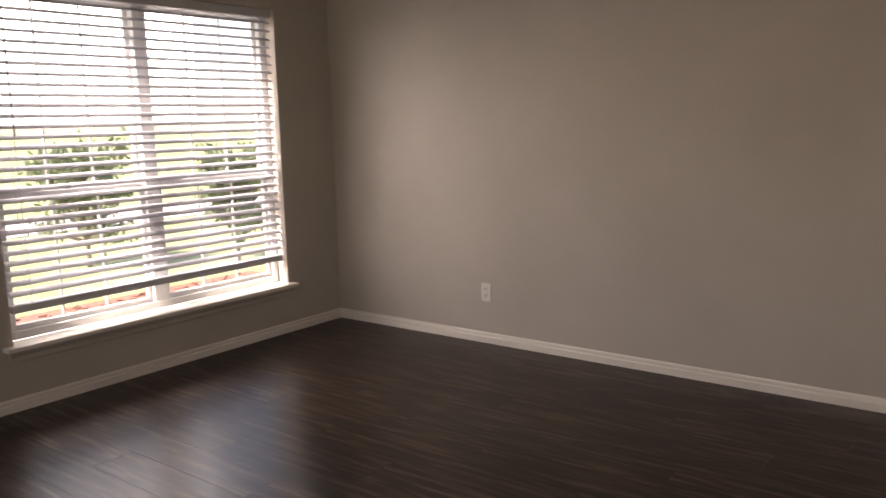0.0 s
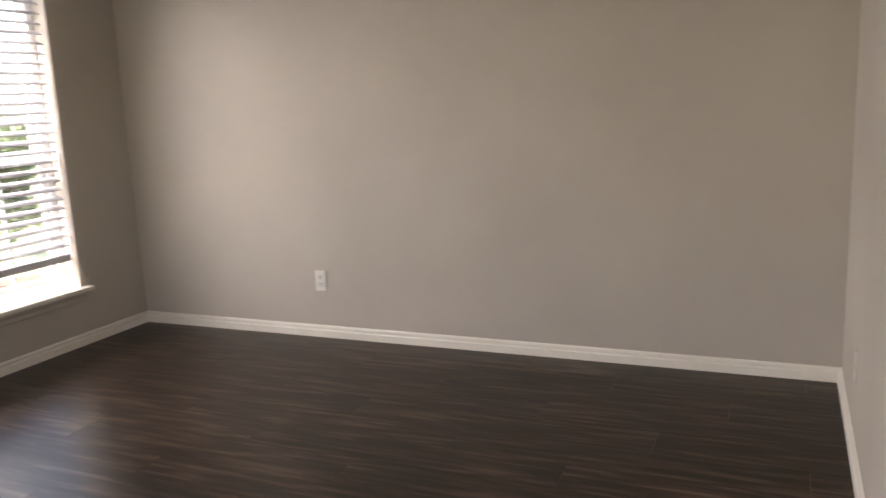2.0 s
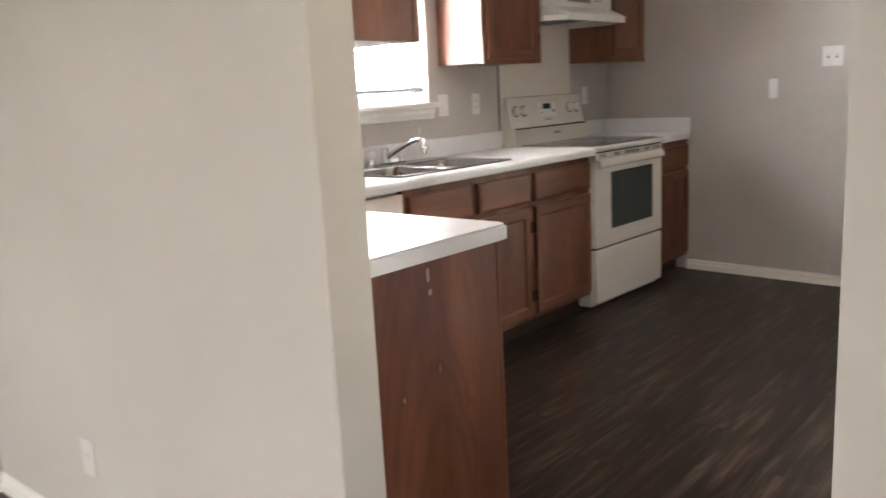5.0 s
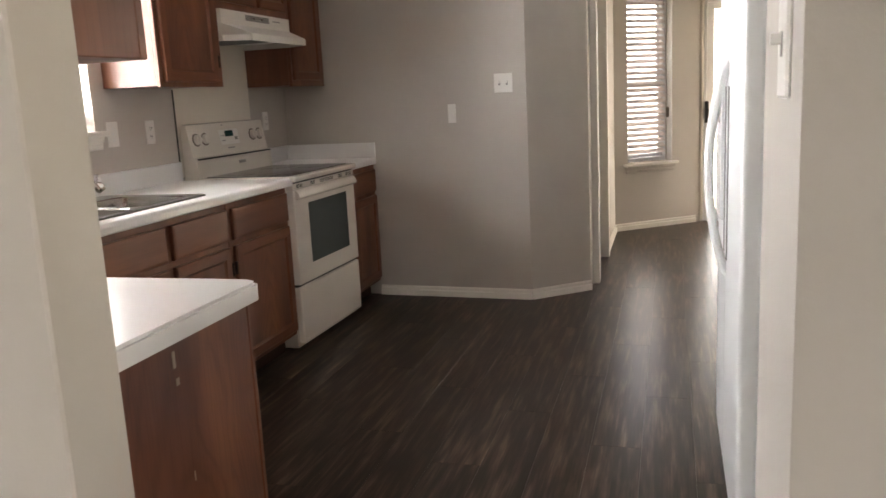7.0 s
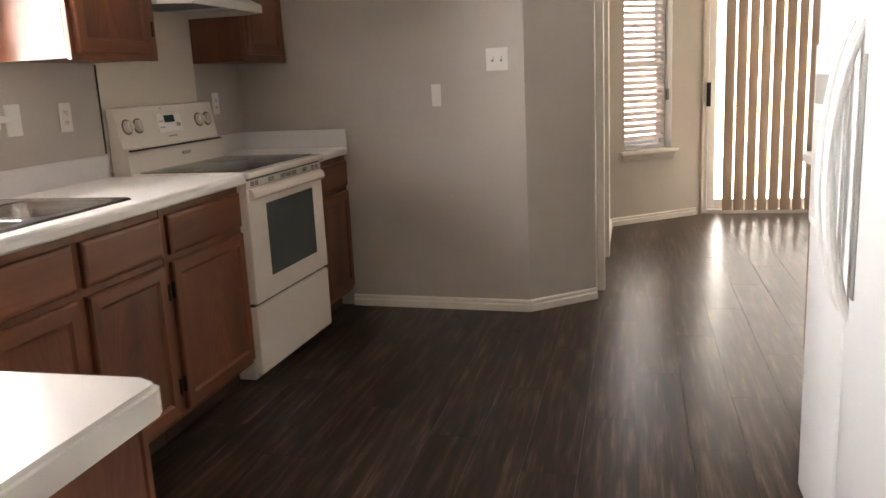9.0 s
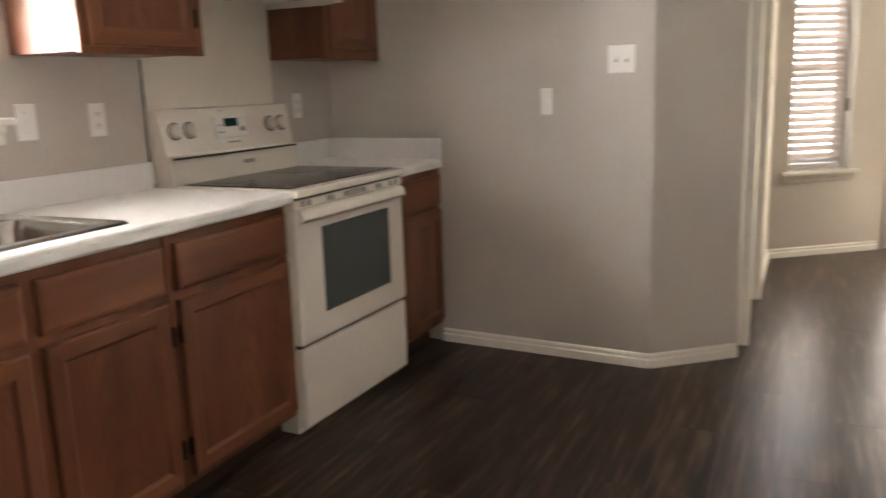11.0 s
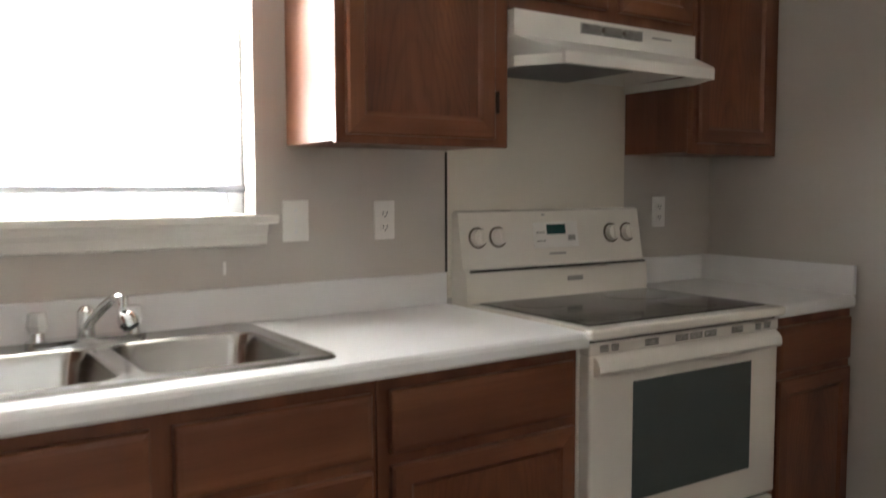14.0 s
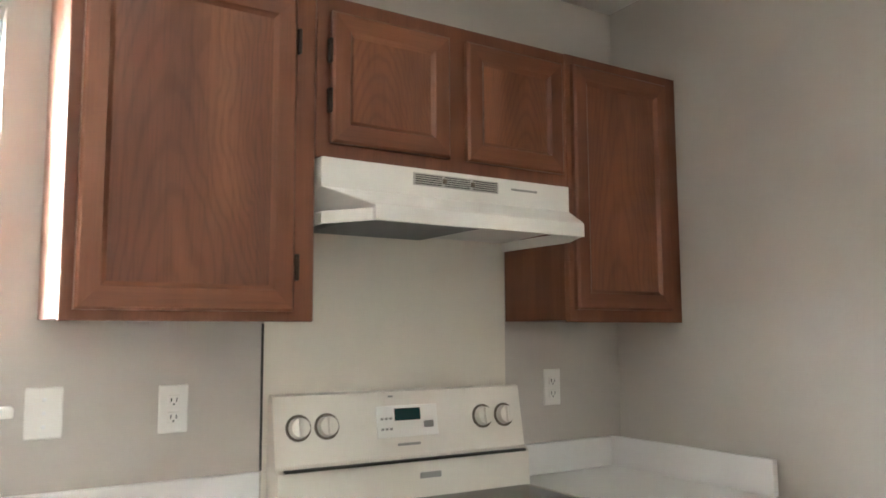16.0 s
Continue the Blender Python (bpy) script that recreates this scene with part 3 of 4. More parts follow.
# ---- kitchen cabinets ----
def panel_door(parent, x0, x1, z0, z1, front, thick=0.019, rail=0.058, face="-y", hinge="", name="door"):
    """A framed cabinet door with a sunk flat panel; front: the place of its outer face."""
    bm = bmesh.new()
    w, h = x1 - x0, z1 - z0
    outer = [(0, 0), (w, 0), (w, h), (0, h)]

    def ring(inset, depth):
        return [bm.verts.new((min(max(p, inset), w - inset), depth, min(max(q, inset), h - inset))) for p, q in outer]
    loops = [ring(0, thick), ring(0, 0.005), ring(0.006, 0), ring(rail - 0.012, 0), ring(rail - 0.008, 0.004), ring(rail, 0.009)]
    for a, b in zip(loops, loops[1:]):
        for k in range(4):
            quad = bm.faces.new((a[k], a[(k + 1) % 4], b[(k + 1) % 4], b[k]))
            quad.material_index = 1 - k % 2
    bm.faces.new(loops[0][::-1])
    bmesh.ops.recalc_face_normals(bm, faces=bm.faces)
    pm = boxed(rail - 0.004, w - rail + 0.004, 0.0085, 0.013, rail - 0.004, h - rail + 0.004)
    if face == "-y":
        m = Matrix.Translation((x0, front, z0))
    elif face == "+y":
        m = Matrix.Translation((x1, front, z0)) @ Matrix.Rotation(math.pi, 4, "Z")
    else:
        m = Matrix.Translation((front, x0, z0)) @ Matrix.Rotation(math.pi / 2, 4, "Z")
    for b in (bm, pm):
        bmesh.ops.transform(b, matrix=m, verts=b.verts)
    door = part(name, bm, OAK, parent)
    door.data.materials.append(OAK_Y if face == "+x" else OAK_X)
    part("panel", pm, OAK_PANEL, door)
    if hinge:
        hx = -0.010 if hinge == "left" else w + 0.001
        for z in (0.07, h - 0.13):
            hm = boxed(hx, hx + 0.009, -0.002, 0.014, z, z + 0.06, bevel=0.002)
            bmesh.ops.transform(hm, matrix=m, verts=hm.verts)
            part("hinge", hm, HINGE, door, "dark bronze hinge")
    return door


def drawer_front(parent, x0, x1, z0, z1, front, face="-y"):
    bm = bmesh.new()
    w, h = x1 - x0, z1 - z0
    a = [(0, 0), (w, 0), (w, h), (0, h)]

    def ring(inset, depth):
        return [bm.verts.new((min(max(p, inset), w - inset), depth, min(max(q, inset), h - inset))) for p, q in a]
    loops = [ring(0, 0.019), ring(0, 0.006), ring(0.004, 0.002), ring(0.014, 0)]
    for p, q in zip(loops, loops[1:]):
        for k in range(4):
            bm.faces.new((p[k], p[(k + 1) % 4], q[(k + 1) % 4], q[k]))
    bm.faces.new(loops[0][::-1]), bm.faces.new(loops[-1])
    bmesh.ops.recalc_face_normals(bm, faces=bm.faces)
    m = Matrix.Translation((x0, front, z0)) if face == "-y" else Matrix.Translation((x1, front, z0)) @ Matrix.Rotation(math.pi, 4, "Z")
    bmesh.ops.transform(bm, matrix=m, verts=bm.verts)
    return part("drawer_front", bm, OAK_X, parent)


FY = 3.80          # face of the base cabinets
BASES = "base cabinets along the sink wall"


def base_cabinet(name, x0, x1, bays, label, open_top=False, FY=FY):
    ob = thing(name, ((x0 + x1) / 2, 4.1, 0), label, "cabinet", BASES)
    bm = bmesh.new()
    top = 0.70 if open_top else 0.874
    box(bm, x0 + 0.001, x1 - 0.001, FY + 0.02, BY - 0.002, 0.10, top)
    part("body", bm, OAK, ob)
    part("face_frame", boxed(x0 + 0.0005, x1 - 0.0005, FY, FY + 0.02, 0.10, 0.874, bevel=0.0015), OAK, ob)
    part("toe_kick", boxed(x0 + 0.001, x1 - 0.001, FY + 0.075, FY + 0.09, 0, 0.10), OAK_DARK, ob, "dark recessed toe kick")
    for a, b, side in bays:
        drawer_front(ob, a, b, 0.702, 0.842, FY - 0.0195)
        panel_door(ob, a, b, 0.125, 0.675, FY - 0.0195, hinge=side)
    return ob


base_cabinet("sink_cabinet", 1.572, 2.49, [(1.602, 2.02, "left"), (2.062, 2.475, "right")], "reddish stained oak sink cabinet with two doors under the steel sink", True)
base_cabinet("base_cabinet", 2.492, 3.074, [(2.522, 3.058, "left")], "reddish stained oak base cabinet beside the range", False)
base_cabinet("base_cabinet", 3.876, 4.316, [(3.896, 4.300, "")], "narrow stained oak base cabinet between range and end wall", False, 3.782)

penin = thing("peninsula_cabinet", (0.56, 3.3, 0), "stained oak cabinet run with a worn end panel by the doorway", "cabinet")
part("body", boxed(0.268, 0.838, 2.805, BY - 0.002, 0.10, 0.874), OAK, penin)
part("end_panel", boxed(0.2675, 0.846, 2.785, 2.805, 0, 0.874, bevel=0.0015), OAK_PANEL, penin, "oak end panel with pale scuffs")
part("corner_stile", boxed(0.846, 0.862, 2.783, 2.805, 0, 0.874, bevel=0.003), OAK, penin)
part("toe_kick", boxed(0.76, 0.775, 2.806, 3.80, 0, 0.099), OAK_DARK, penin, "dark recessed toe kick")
for a, b in ((2.84, 3.28), (3.31, 3.74)):
    panel_door(penin, a, b, 0.125, 0.845, 0.858, face="+x")
part("corner_filler", boxed(0.84, 0.952, FY, FY + 0.02, 0.10, 0.874), OAK, penin)
for x, z, w, h in ((0.572, 0.838, 0.011, 0.032), (0.576, 0.795, 0.013, 0.014), (0.60, 0.60, 0.004, 0.02), (0.47, 0.56, 0.005, 0.012)):
    part("scuff", boxed(x, x + w * 0.8, 2.7838, 2.7851, z - h / 2, z + h / 2, bevel=0.0005), SCUFF, penin, "pale scuff in the stain")

UF = 4.10          # face of the upper cabinets
UPPERS = "upper wall cabinets"


def upper_cabinet(x0, x1, z0, z1, doors, label):
    ob = thing("wall_cabinet", ((x0 + x1) / 2, BY, z0), label, "cabinet", UPPERS)
    bm = bmesh.new()
    box(bm, x0 + 0.0005, x1 - 0.0005, UF + 0.02, BY - 0.001, z0 + 0.006, z1)
    part("body", bm, OAK, ob)
    part("face_frame", boxed(x0, x1, UF, UF + 0.02, z0, z1, bevel=0.002), OAK, ob)
    for a, b, lo, hi, side in doors:
        panel_door(ob, a, b, lo, hi, UF - 0.0195, hinge=side)
    return ob


upper_cabinet(2.556, 3.090, 1.386, 2.170, [(2.581, 3.036, 1.408, 2.135, "right")], "stained oak wall cabinet beside the kitchen window, sunlit on its side")
upper_cabinet(3.092, 3.876, 1.772, 2.170, [(3.126, 3.463, 1.808, 2.130, "left"), (3.518, 3.853, 1.808, 2.132, "")], "short stained oak wall cabinet above the range hood")
upper_cabinet(3.878, 4.350, 1.388, 2.172, [(3.896, 4.290, 1.424, 2.140, "")], "stained oak wall cabinet in the kitchen corner")
upper_cabinet(0.57, 1.506, 1.386, 2.15, [(0.60, 1.03, 1.418, 2.128, ""), (1.06, 1.48, 1.418, 2.128, "")], "stained oak wall cabinet on the other side of the window")
pu = thing("wall_cabinet", (0.267, 3.5, 1.37), "stained oak wall cabinet hung on the partition above the peninsula", "cabinet", UPPERS)
part("body", boxed(0.267, 0.548, 2.76, BY - 0.001, 1.368, 2.15, bevel=0.002), OAK, pu)
part("face_frame", boxed(0.548, 0.568, 2.76, UF - 0.02, 1.368, 2.15, bevel=0.002), OAK, pu)
for a, b in ((2.79, 3.20), (3.24, 3.66)):
    panel_door(pu, a, b, 1.40, 2.12, 0.588, face="+x")

# ---- worktops ----
CT0, CT1, CF = 0.876, 0.916, 3.757
SX0, SX1, SY_F, SY_B = 1.64, 2.405, 3.865, 4.315   # opening for the sink


def nosing(bm, x0, x1, y):
    """The rounded front edge of a laminate top."""
    prism(bm, [(y + 0.02, CT0), (y + 0.004, CT0), (y, CT0 + 0.006), (y, CT1 - 0.014), (y + 0.004, CT1 - 0.005), (y + 0.012, CT1), (y + 0.02, CT1)], 0, x0, x1)


top = thing("worktop", (1.5, 4.1, CT0), "white laminate worktop wrapping from peninsula to range", "worktop")
y0 = CF + 0.02
bm = bmesh.new()
nosing(bm, 0.886, 3.076, CF)
part("front_edge", bm, LAMINATE, top)
for x0, x1, ya, yb in ((0.886, SX0, y0, BY - 0.001), (SX1, 3.076, y0, BY - 0.001), (SX0, SX1, y0, SY_F), (SX0, SX1, SY_B, BY - 0.001)):
    part("top", boxed(x0, x1, ya, yb, CT0, CT1), LAMINATE, top)
bm = bmesh.new()
prism(bm, [(0.267, 2.765), (0.862, 2.765), (0.878, 2.771), (0.886, 2.787), (0.886, BY - 0.001), (0.267, BY - 0.001)], 2, CT0, CT1)
bmesh.ops.bevel(bm, geom=[e for e in bm.edges if all(v.co.z > CT1 - 0.001 for v in e.verts) and all(v.co.y < 3.0 for v in e.verts)], offset=0.007, segments=2, affect="EDGES")
part("peninsula_top", bm, LAMINATE, top)
part("backsplash", boxed(0.290, 3.076, BY - 0.02, BY - 0.0005, CT1, 1.013, bevel=0.004, seg=2), LAMINATE, top)
part("backsplash", boxed(0.2665, 0.287, 2.80, BY - 0.001, CT1, 1.013, bevel=0.004, seg=2), LAMINATE, top)
top2 = thing("worktop", (4.1, 4.1, CT0), "short white laminate worktop beside the range", "worktop")
bm = bmesh.new()
nosing(bm, 3.872, 4.300, CF - 0.002)
part("front_edge", bm, LAMINATE, top2)
bm = bmesh.new()
prism(bm, [(3.872, CF + 0.018), (4.300, CF + 0.018), (4.330, BY - 0.001), (3.872, BY - 0.001)], 2, CT0, CT1)
part("top", bm, LAMINATE, top2)
part("backsplash", boxed(3.876, 4.308, BY - 0.02, BY - 0.0005, CT1, 1.013, bevel=0.004, seg=2), LAMINATE, top2)
bm = bmesh.new()
prism(bm, [(4.284, CF), (4.304, CF), (4.332, BY - 0.001), (4.312, BY - 0.001)], 2, CT1, 1.013)
part("backsplash", bm, LAMINATE, top2)
splash = thing("splash_panel", (3.47, BY, 0.93), "cream splash panel on the wall behind the range", "panel")
part("sheet", boxed(3.086, 3.872, BY - 0.006, BY - 0.0005, 0.93, 1.765, bevel=0.001), CREAM, splash)
# thin dark strip paints the shadow line along the sheet's left edge
part("edge_shadow", boxed(3.081, 3.0855, BY - 0.007, BY - 0.0005, 1.014, 1.386), SLOT, splash, "dark strip drawn as the shadow line at the edge")

# ---- sink and tap ----
sink = thing("sink", (2.02, 4.09, CT1), "double bowl stainless steel sink set in the worktop", "sink")


def rounded(x0, x1, y0, y1, r, n=5):
    pts = []
    for cx, cy, a in ((x1 - r, y1 - r, 0), (x0 + r, y1 - r, 90), (x0 + r, y0 + r, 180), (x1 - r, y0 + r, 270)):
        for k in range(n + 1):
            t = radians(a + 90 * k / n)
            pts.append((cx + r * math.cos(t), cy + r * math.sin(t)))
    return pts


def bowl(x0, x1, y0, y1, depth):
    """A pressed bowl with an outer rim band, open at the top."""
    bm = bmesh.new()
    z = CT1 + 0.0045
    levels = [(0.0, z, 0.055), (0.006, z - 0.004, 0.052), (0.014, z - 0.03, 0.05), (0.024, z - depth + 0.04, 0.05), (0.04, z - depth + 0.01, 0.045), (0.075, z - depth, 0.03)]
    loops = [[bm.verts.new((p, q, h)) for p, q in rounded(x0 + i, x1 - i, y0 + i, y1 - i, r)] for i, h, r in levels]
    for a, b in zip(loops, loops[1:]):
        for k in range(len(a)):
            j = (k + 1) % len(a)
            bm.faces.new((a[k], a[j], b[j], b[k]))
    bm.faces.new(loops[-1])
    bmesh.ops.recalc_face_normals(bm, faces=bm.faces)
    bmesh.ops.reverse_faces(bm, faces=bm.faces)
    return bm


B1, B2 = (1.668, 2.005, 3.885, 4.255), (2.045, 2.382, 3.885, 4.255)
for b in (B1, B2):
    ob = part("bowl", bowl(*b, 0.17), STEEL, sink, smooth=True)
    bm = bmesh.new()
    cx, cy = (b[0] + b[1]) / 2, (b[2] + b[3]) / 2
    rod(bm, (cx, cy, CT1 - 0.168), (cx, cy, CT1 - 0.16), 0.042, 20)
    rod(bm, (cx, cy, CT1 - 0.16), (cx, cy, CT1 - 0.158), 0.03, 20, 0.02)
    part("drain", bm, CHROME, ob, smooth=True)


def deck():
    """The flat rim round the two bowls, with a raised outer bead."""
    bm = bmesh.new()
    z = CT1 + 0.0045
    out = [bm.verts.new((p, q, CT1 + 0.0002)) for p, q in rounded(1.618, 2.428, 3.835, 4.365, 0.03)]
    bead = [bm.verts.new((p, q, z + 0.002)) for p, q in rounded(1.624, 2.422, 3.841, 4.359, 0.028)]
    flat = [bm.verts.new((p, q, z)) for p, q in rounded(1.634, 2.412, 3.851, 4.349, 0.024)]
    for a, b in ((out, bead), (bead, flat)):
        for k in range(len(a)):
            j = (k + 1) % len(a)
            bm.faces.new((a[k], a[j], b[j], b[k]))
    edges = [bm.edges.get((flat[k], flat[(k + 1) % len(flat)])) for k in range(len(flat))]
    for b in (B1, B2):
        lp = [bm.verts.new((p, q, z)) for p, q in rounded(*b, 0.055)]
        edges += [bm.edges.new((lp[k], lp[(k + 1) % len(lp)])) for k in range(len(lp))]
    bmesh.ops.triangle_fill(bm, use_beauty=True, use_dissolve=False, edges=edges)
    bmesh.ops.recalc_face_normals(bm, faces=bm.faces)
    return bm


part("rim", deck(), STEEL, sink, smooth=True)

tap = thing("kitchen_tap", (2.013, 4.305, CT1), "chrome kitchen tap with clear acrylic knobs on the sink", "tap")
zt = CT1 + 0.005
bm = bmesh.new()
prism(bm, rounded(1.885, 2.145, 4.277, 4.333, 0.026), 2, zt, zt + 0.014)
part("base_plate", bm, CHROME, tap, smooth=True)
bm = bmesh.new()
rod(bm, (2.013, 4.305, zt + 0.014), (2.013, 4.305, zt + 0.075), 0.021, 18, 0.018)
rod(bm, (2.013, 4.305, zt + 0.075), (2.013, 4.305, zt + 0.085), 0.018, 18, 0.01)
part("post", bm, CHROME, tap, smooth=True)
bm = bmesh.new()
tube(bm, [(2.013, 4.298, zt + 0.035), (2.018, 4.26, zt + 0.058), (2.03, 4.20, zt + 0.092), (2.04, 4.14, zt + 0.118), (2.044, 4.115, zt + 0.122), (2.047, 4.10, zt + 0.116)], 0.0115, 12)
spout = part("spout", bm, CHROME, tap, smooth=True)
bm = bmesh.new()
head = Vector((2.047, 4.098, zt + 0.128))
rod(bm, head, head + Vector((0, 0, -0.022)), 0.014, 16)
rod(bm, head + Vector((0, 0, -0.022)), head + Vector((0.002, -0.002, -0.034)), 0.009, 14)
way = Vector((0.35, -0.45, -0.82)).normalized()
ball = head + Vector((0.002, -0.002, -0.034))
for f0, f1, r0, r1 in ((0.0, 0.010, 0.010, 0.018), (0.010, 0.026, 0.018, 0.021), (0.026, 0.038, 0.021, 0.017)):
    rod(bm, ball + way * f0, ball + way * f1, r0, 18, r1)
nozzle = part("nozzle", bm, CHROME, spout, smooth=True)
bm = bmesh.new()
rod(bm, ball + way * 0.0375, ball + way * 0.0395, 0.0145, 16)
part("outlet_screen", bm, BLACK, tap, "black outlet screen", smooth=True)
for x in (1.912, 2.118):
    bm = bmesh.new()
    rod(bm, (x, 4.305, zt + 0.014), (x, 4.305, zt + 0.034), 0.016, 14, 0.012)
    stem = part("valve", bm, CHROME, tap, smooth=True)
    bm = bmesh.new()
    rod(bm, (x, 4.305, zt + 0.034), (x, 4.305, zt + 0.05), 0.018, 8, 0.024)
    rod(bm, (x, 4.305, zt + 0.05), (x, 4.305, zt + 0.078), 0.024, 8, 0.02)
    part("knob", bm, ACRYLIC, stem, "clear faceted acrylic knob")

# ---- dishwasher ----
dw = thing("dishwasher", (1.26, 4.1, 0), "off-white dishwasher beside the sink cabinet", "dishwasher")
part("body", boxed(0.962, 1.562, 3.82, BY - 0.03, 0.02, 0.868), BISQUE, dw)
part("door", boxed(0.960, 1.560, 3.782, 3.82, 0.12, 0.735, bevel=0.006, seg=2), BISQUE, dw)
panel = part("control_panel", boxed(0.960, 1.560, 3.776, 3.82, 0.742, 0.862, bevel=0.008, seg=2), BISQUE, dw)
part("latch", boxed(1.20, 1.33, 3.768, 3.777, 0.765, 0.79, bevel=0.003), GREYMARK, panel)
part("kick_plate", boxed(0.962, 1.558, 3.86, 3.87, 0.0, 0.115), BISQUE, dw)

# ---- range ----
RX0, RX1, RF = 3.099, 3.864, 3.762
rng = thing("electric_range", (3.465, 4.08, 0), "almond electric range with black glass cooktop and oven window", "range")
part("body", boxed(RX0, RX1, RF + 0.04, BY - 0.04, 0.02, 0.893, bevel=0.002), BISQUE, rng)
part("cooktop_frame", boxed(RX0 - 0.003, RX1 + 0.003, RF - 0.02, 4.30, 0.894, 0.922, bevel=0.008, seg=2), BISQUE, rng)
glass = part("cooktop", boxed(RX0 + 0.03, RX1 - 0.03, RF + 0.03, 4.275, 0.9225, 0.926, bevel=0.001), COOKTOP, rng, "black ceramic glass cooktop")
for x, y, r in ((3.27, 3.93, 0.11), (3.27, 4.16, 0.08), (3.66, 3.93, 0.08), (3.66, 4.16, 0.11)):
    bm = bmesh.new()
    n = 40
    rod(bm, (x, y, 0.9262), (x, y, 0.9264), r, n)
    part("burner_zone", bm, BURNER, glass, "black burner zone")
door = part("oven_door", boxed(RX0 + 0.006, RX1 - 0.006, RF, RF + 0.04, 0.358, 0.852, bevel=0.007, seg=2), BISQUE, rng)
part("oven_window", boxed(RX0 + 0.158, RX1 - 0.13, RF - 0.0025, RF + 0.002, 0.452, 0.772, bevel=0.001), OVEN_GLASS, door, "dark grey oven window")
bm = bmesh.new()
prism(bm, [(RF - 0.020, 0.806), (RF - 0.025, 0.814), (RF - 0.022, 0.832), (RF - 0.012, 0.846), (RF + 0.001, 0.851), (RF + 0.001, 0.800), (RF - 0.010, 0.802)], 0, RX0 + 0.02, RX1 - 0.02)
part("handle", bm, BISQUE, door, smooth=True)
vent = part("vent_strip", boxed(RX0 + 0.006, RX1 - 0.006, RF, RF + 0.04, 0.8525, 0.884, bevel=0.003), BISQUE, rng)
# solid dark bar stands in for the shade under the cooktop's lip
part("top_gap_shade", boxed(RX0 + 0.01, RX1 - 0.008, RF + 0.012, RF + 0.041, 0.884, 0.8945), SLOT, rng, "dark bar for the shade in the gap under the cooktop")
for x, w in ((0.04, 0.03), (0.08, 0.025), (0.20, 0.05), (0.315, 0.05), (0.372, 0.05), (0.43, 0.05), (0.545, 0.05), (0.65, 0.025), (0.69, 0.03)):
    for z in (0.861, 0.8675, 0.874):
        part("vent_slot", boxed(RX0 + x, RX0 + x + w, RF - 0.0012, RF + 0.002, z, z + 0.0036), SLOT, vent)
part("storage_drawer", boxed(RX0 + 0.006, RX1 - 0.006, RF + 0.002, RF + 0.04, 0.045, 0.345, bevel=0.009, seg=2), BISQUE, rng)
# another dark bar, for the shade between drawer and oven door
part("drawer_gap_shade", boxed(RX0 + 0.01, RX1 - 0.01, RF + 0.02, RF + 0.041, 0.345, 0.358), SLOT, rng, "dark bar for the shade in the gap above the drawer")
for x in (RX0 + 0.04, RX1 - 0.08):
    for y in (3.86, 4.28):
        part("foot", boxed(x, x + 0.04, y, y + 0.04, 0, 0.02), BLACK, rng)
back = bmesh.new()
prism(back, [(4.30, 0.90), (BY - 0.012, 0.90), (BY - 0.012, 1.195), (4.372, 1.205), (4.355, 1.20), (4.325, 1.03), (4.305, 1.015)], 0, RX0 + 0.002, RX1 + 0.006)
backguard = part("backguard", back, BISQUE, rng)
# black strip on the backguard paints the shadow below the sloping panel
part("shadow_gap", boxed(RX0 + 0.018, RX1 - 0.01, 4.296, 4.312, 1.016, 1.023), SLOT, backguard, "black strip drawn as the shadow under the control panel")
part("badge", boxed(3.50, 3.565, 4.2965, 4.301, 0.970, 0.986, bevel=0.001), GREYMARK, backguard, "small grey name plate")
SLOPE = math.atan2(0.03, 0.17)


def panel_at(x, z):
    """A frame on the sloping control panel: its -y axis points out to the cook."""
    y = 4.325 + (z - 1.03) * 0.03 / 0.17
    return Matrix.Translation((x, y, z)) @ Matrix.Rotation(-SLOPE, 4, "X")


for x in (3.166, 3.244, 3.730, 3.806):
    m = panel_at(x, 1.120)
    bm = bmesh.new()
    rod(bm, m @ Vector((0, 0, 0)), m @ Vector((0, -0.004, 0)), 0.034, 28)
    dial = part("dial", bm, DIAL, backguard, "brown dial ring")
    bm = bmesh.new()
    rod(bm, m @ Vector((0, -0.003, 0)), m @ Vector((0, -0.022, 0)), 0.028, 24, 0.024)
    box(bm, -0.005, 0.005, -0.028, -0.02, -0.022, 0.022, bevel=0.002, turn=m)
    part("knob", bm, BISQUE, dial, smooth=True)
m = panel_at(3.488, 1.128)
part("display_panel", boxed(-0.10, 0.09, -0.0025, 0.001, -0.05, 0.035, bevel=0.001, turn=m), PLATE, backguard)
part("clock_display", boxed(-0.045, 0.035, -0.004, 0.0, -0.006, 0.027, turn=m), DISPLAY, backguard, "dark green clock display")
part("button", boxed(0.045, 0.075, -0.005, 0.0, -0.028, -0.01, bevel=0.001, turn=m), GREYMARK, backguard)
part("print_bar", boxed(-0.04, 0.03, -0.0012, 0.001, -0.073, -0.066, turn=m), GREYMARK, backguard)
for i in range(6):
    part("button", boxed(-0.088 + 0.013 * (i % 3), -0.08 + 0.013 * (i % 3), -0.004, 0.0, -0.03 + 0.028 * (i // 3), -0.024 + 0.028 * (i // 3), turn=m), GREYMARK, backguard)
part("print_bar", boxed(-0.06, -0.045, -0.0012, 0.001, 0.058, 0.063, turn=m), GREYMARK, backguard)

# the range stands pulled out a little askew
turned = Matrix.Translation((3.092, 4.324, 0)) @ Matrix.Rotation(radians(-2.0), 4, "Z") @ Matrix.Translation((-3.101, -4.33, 0))
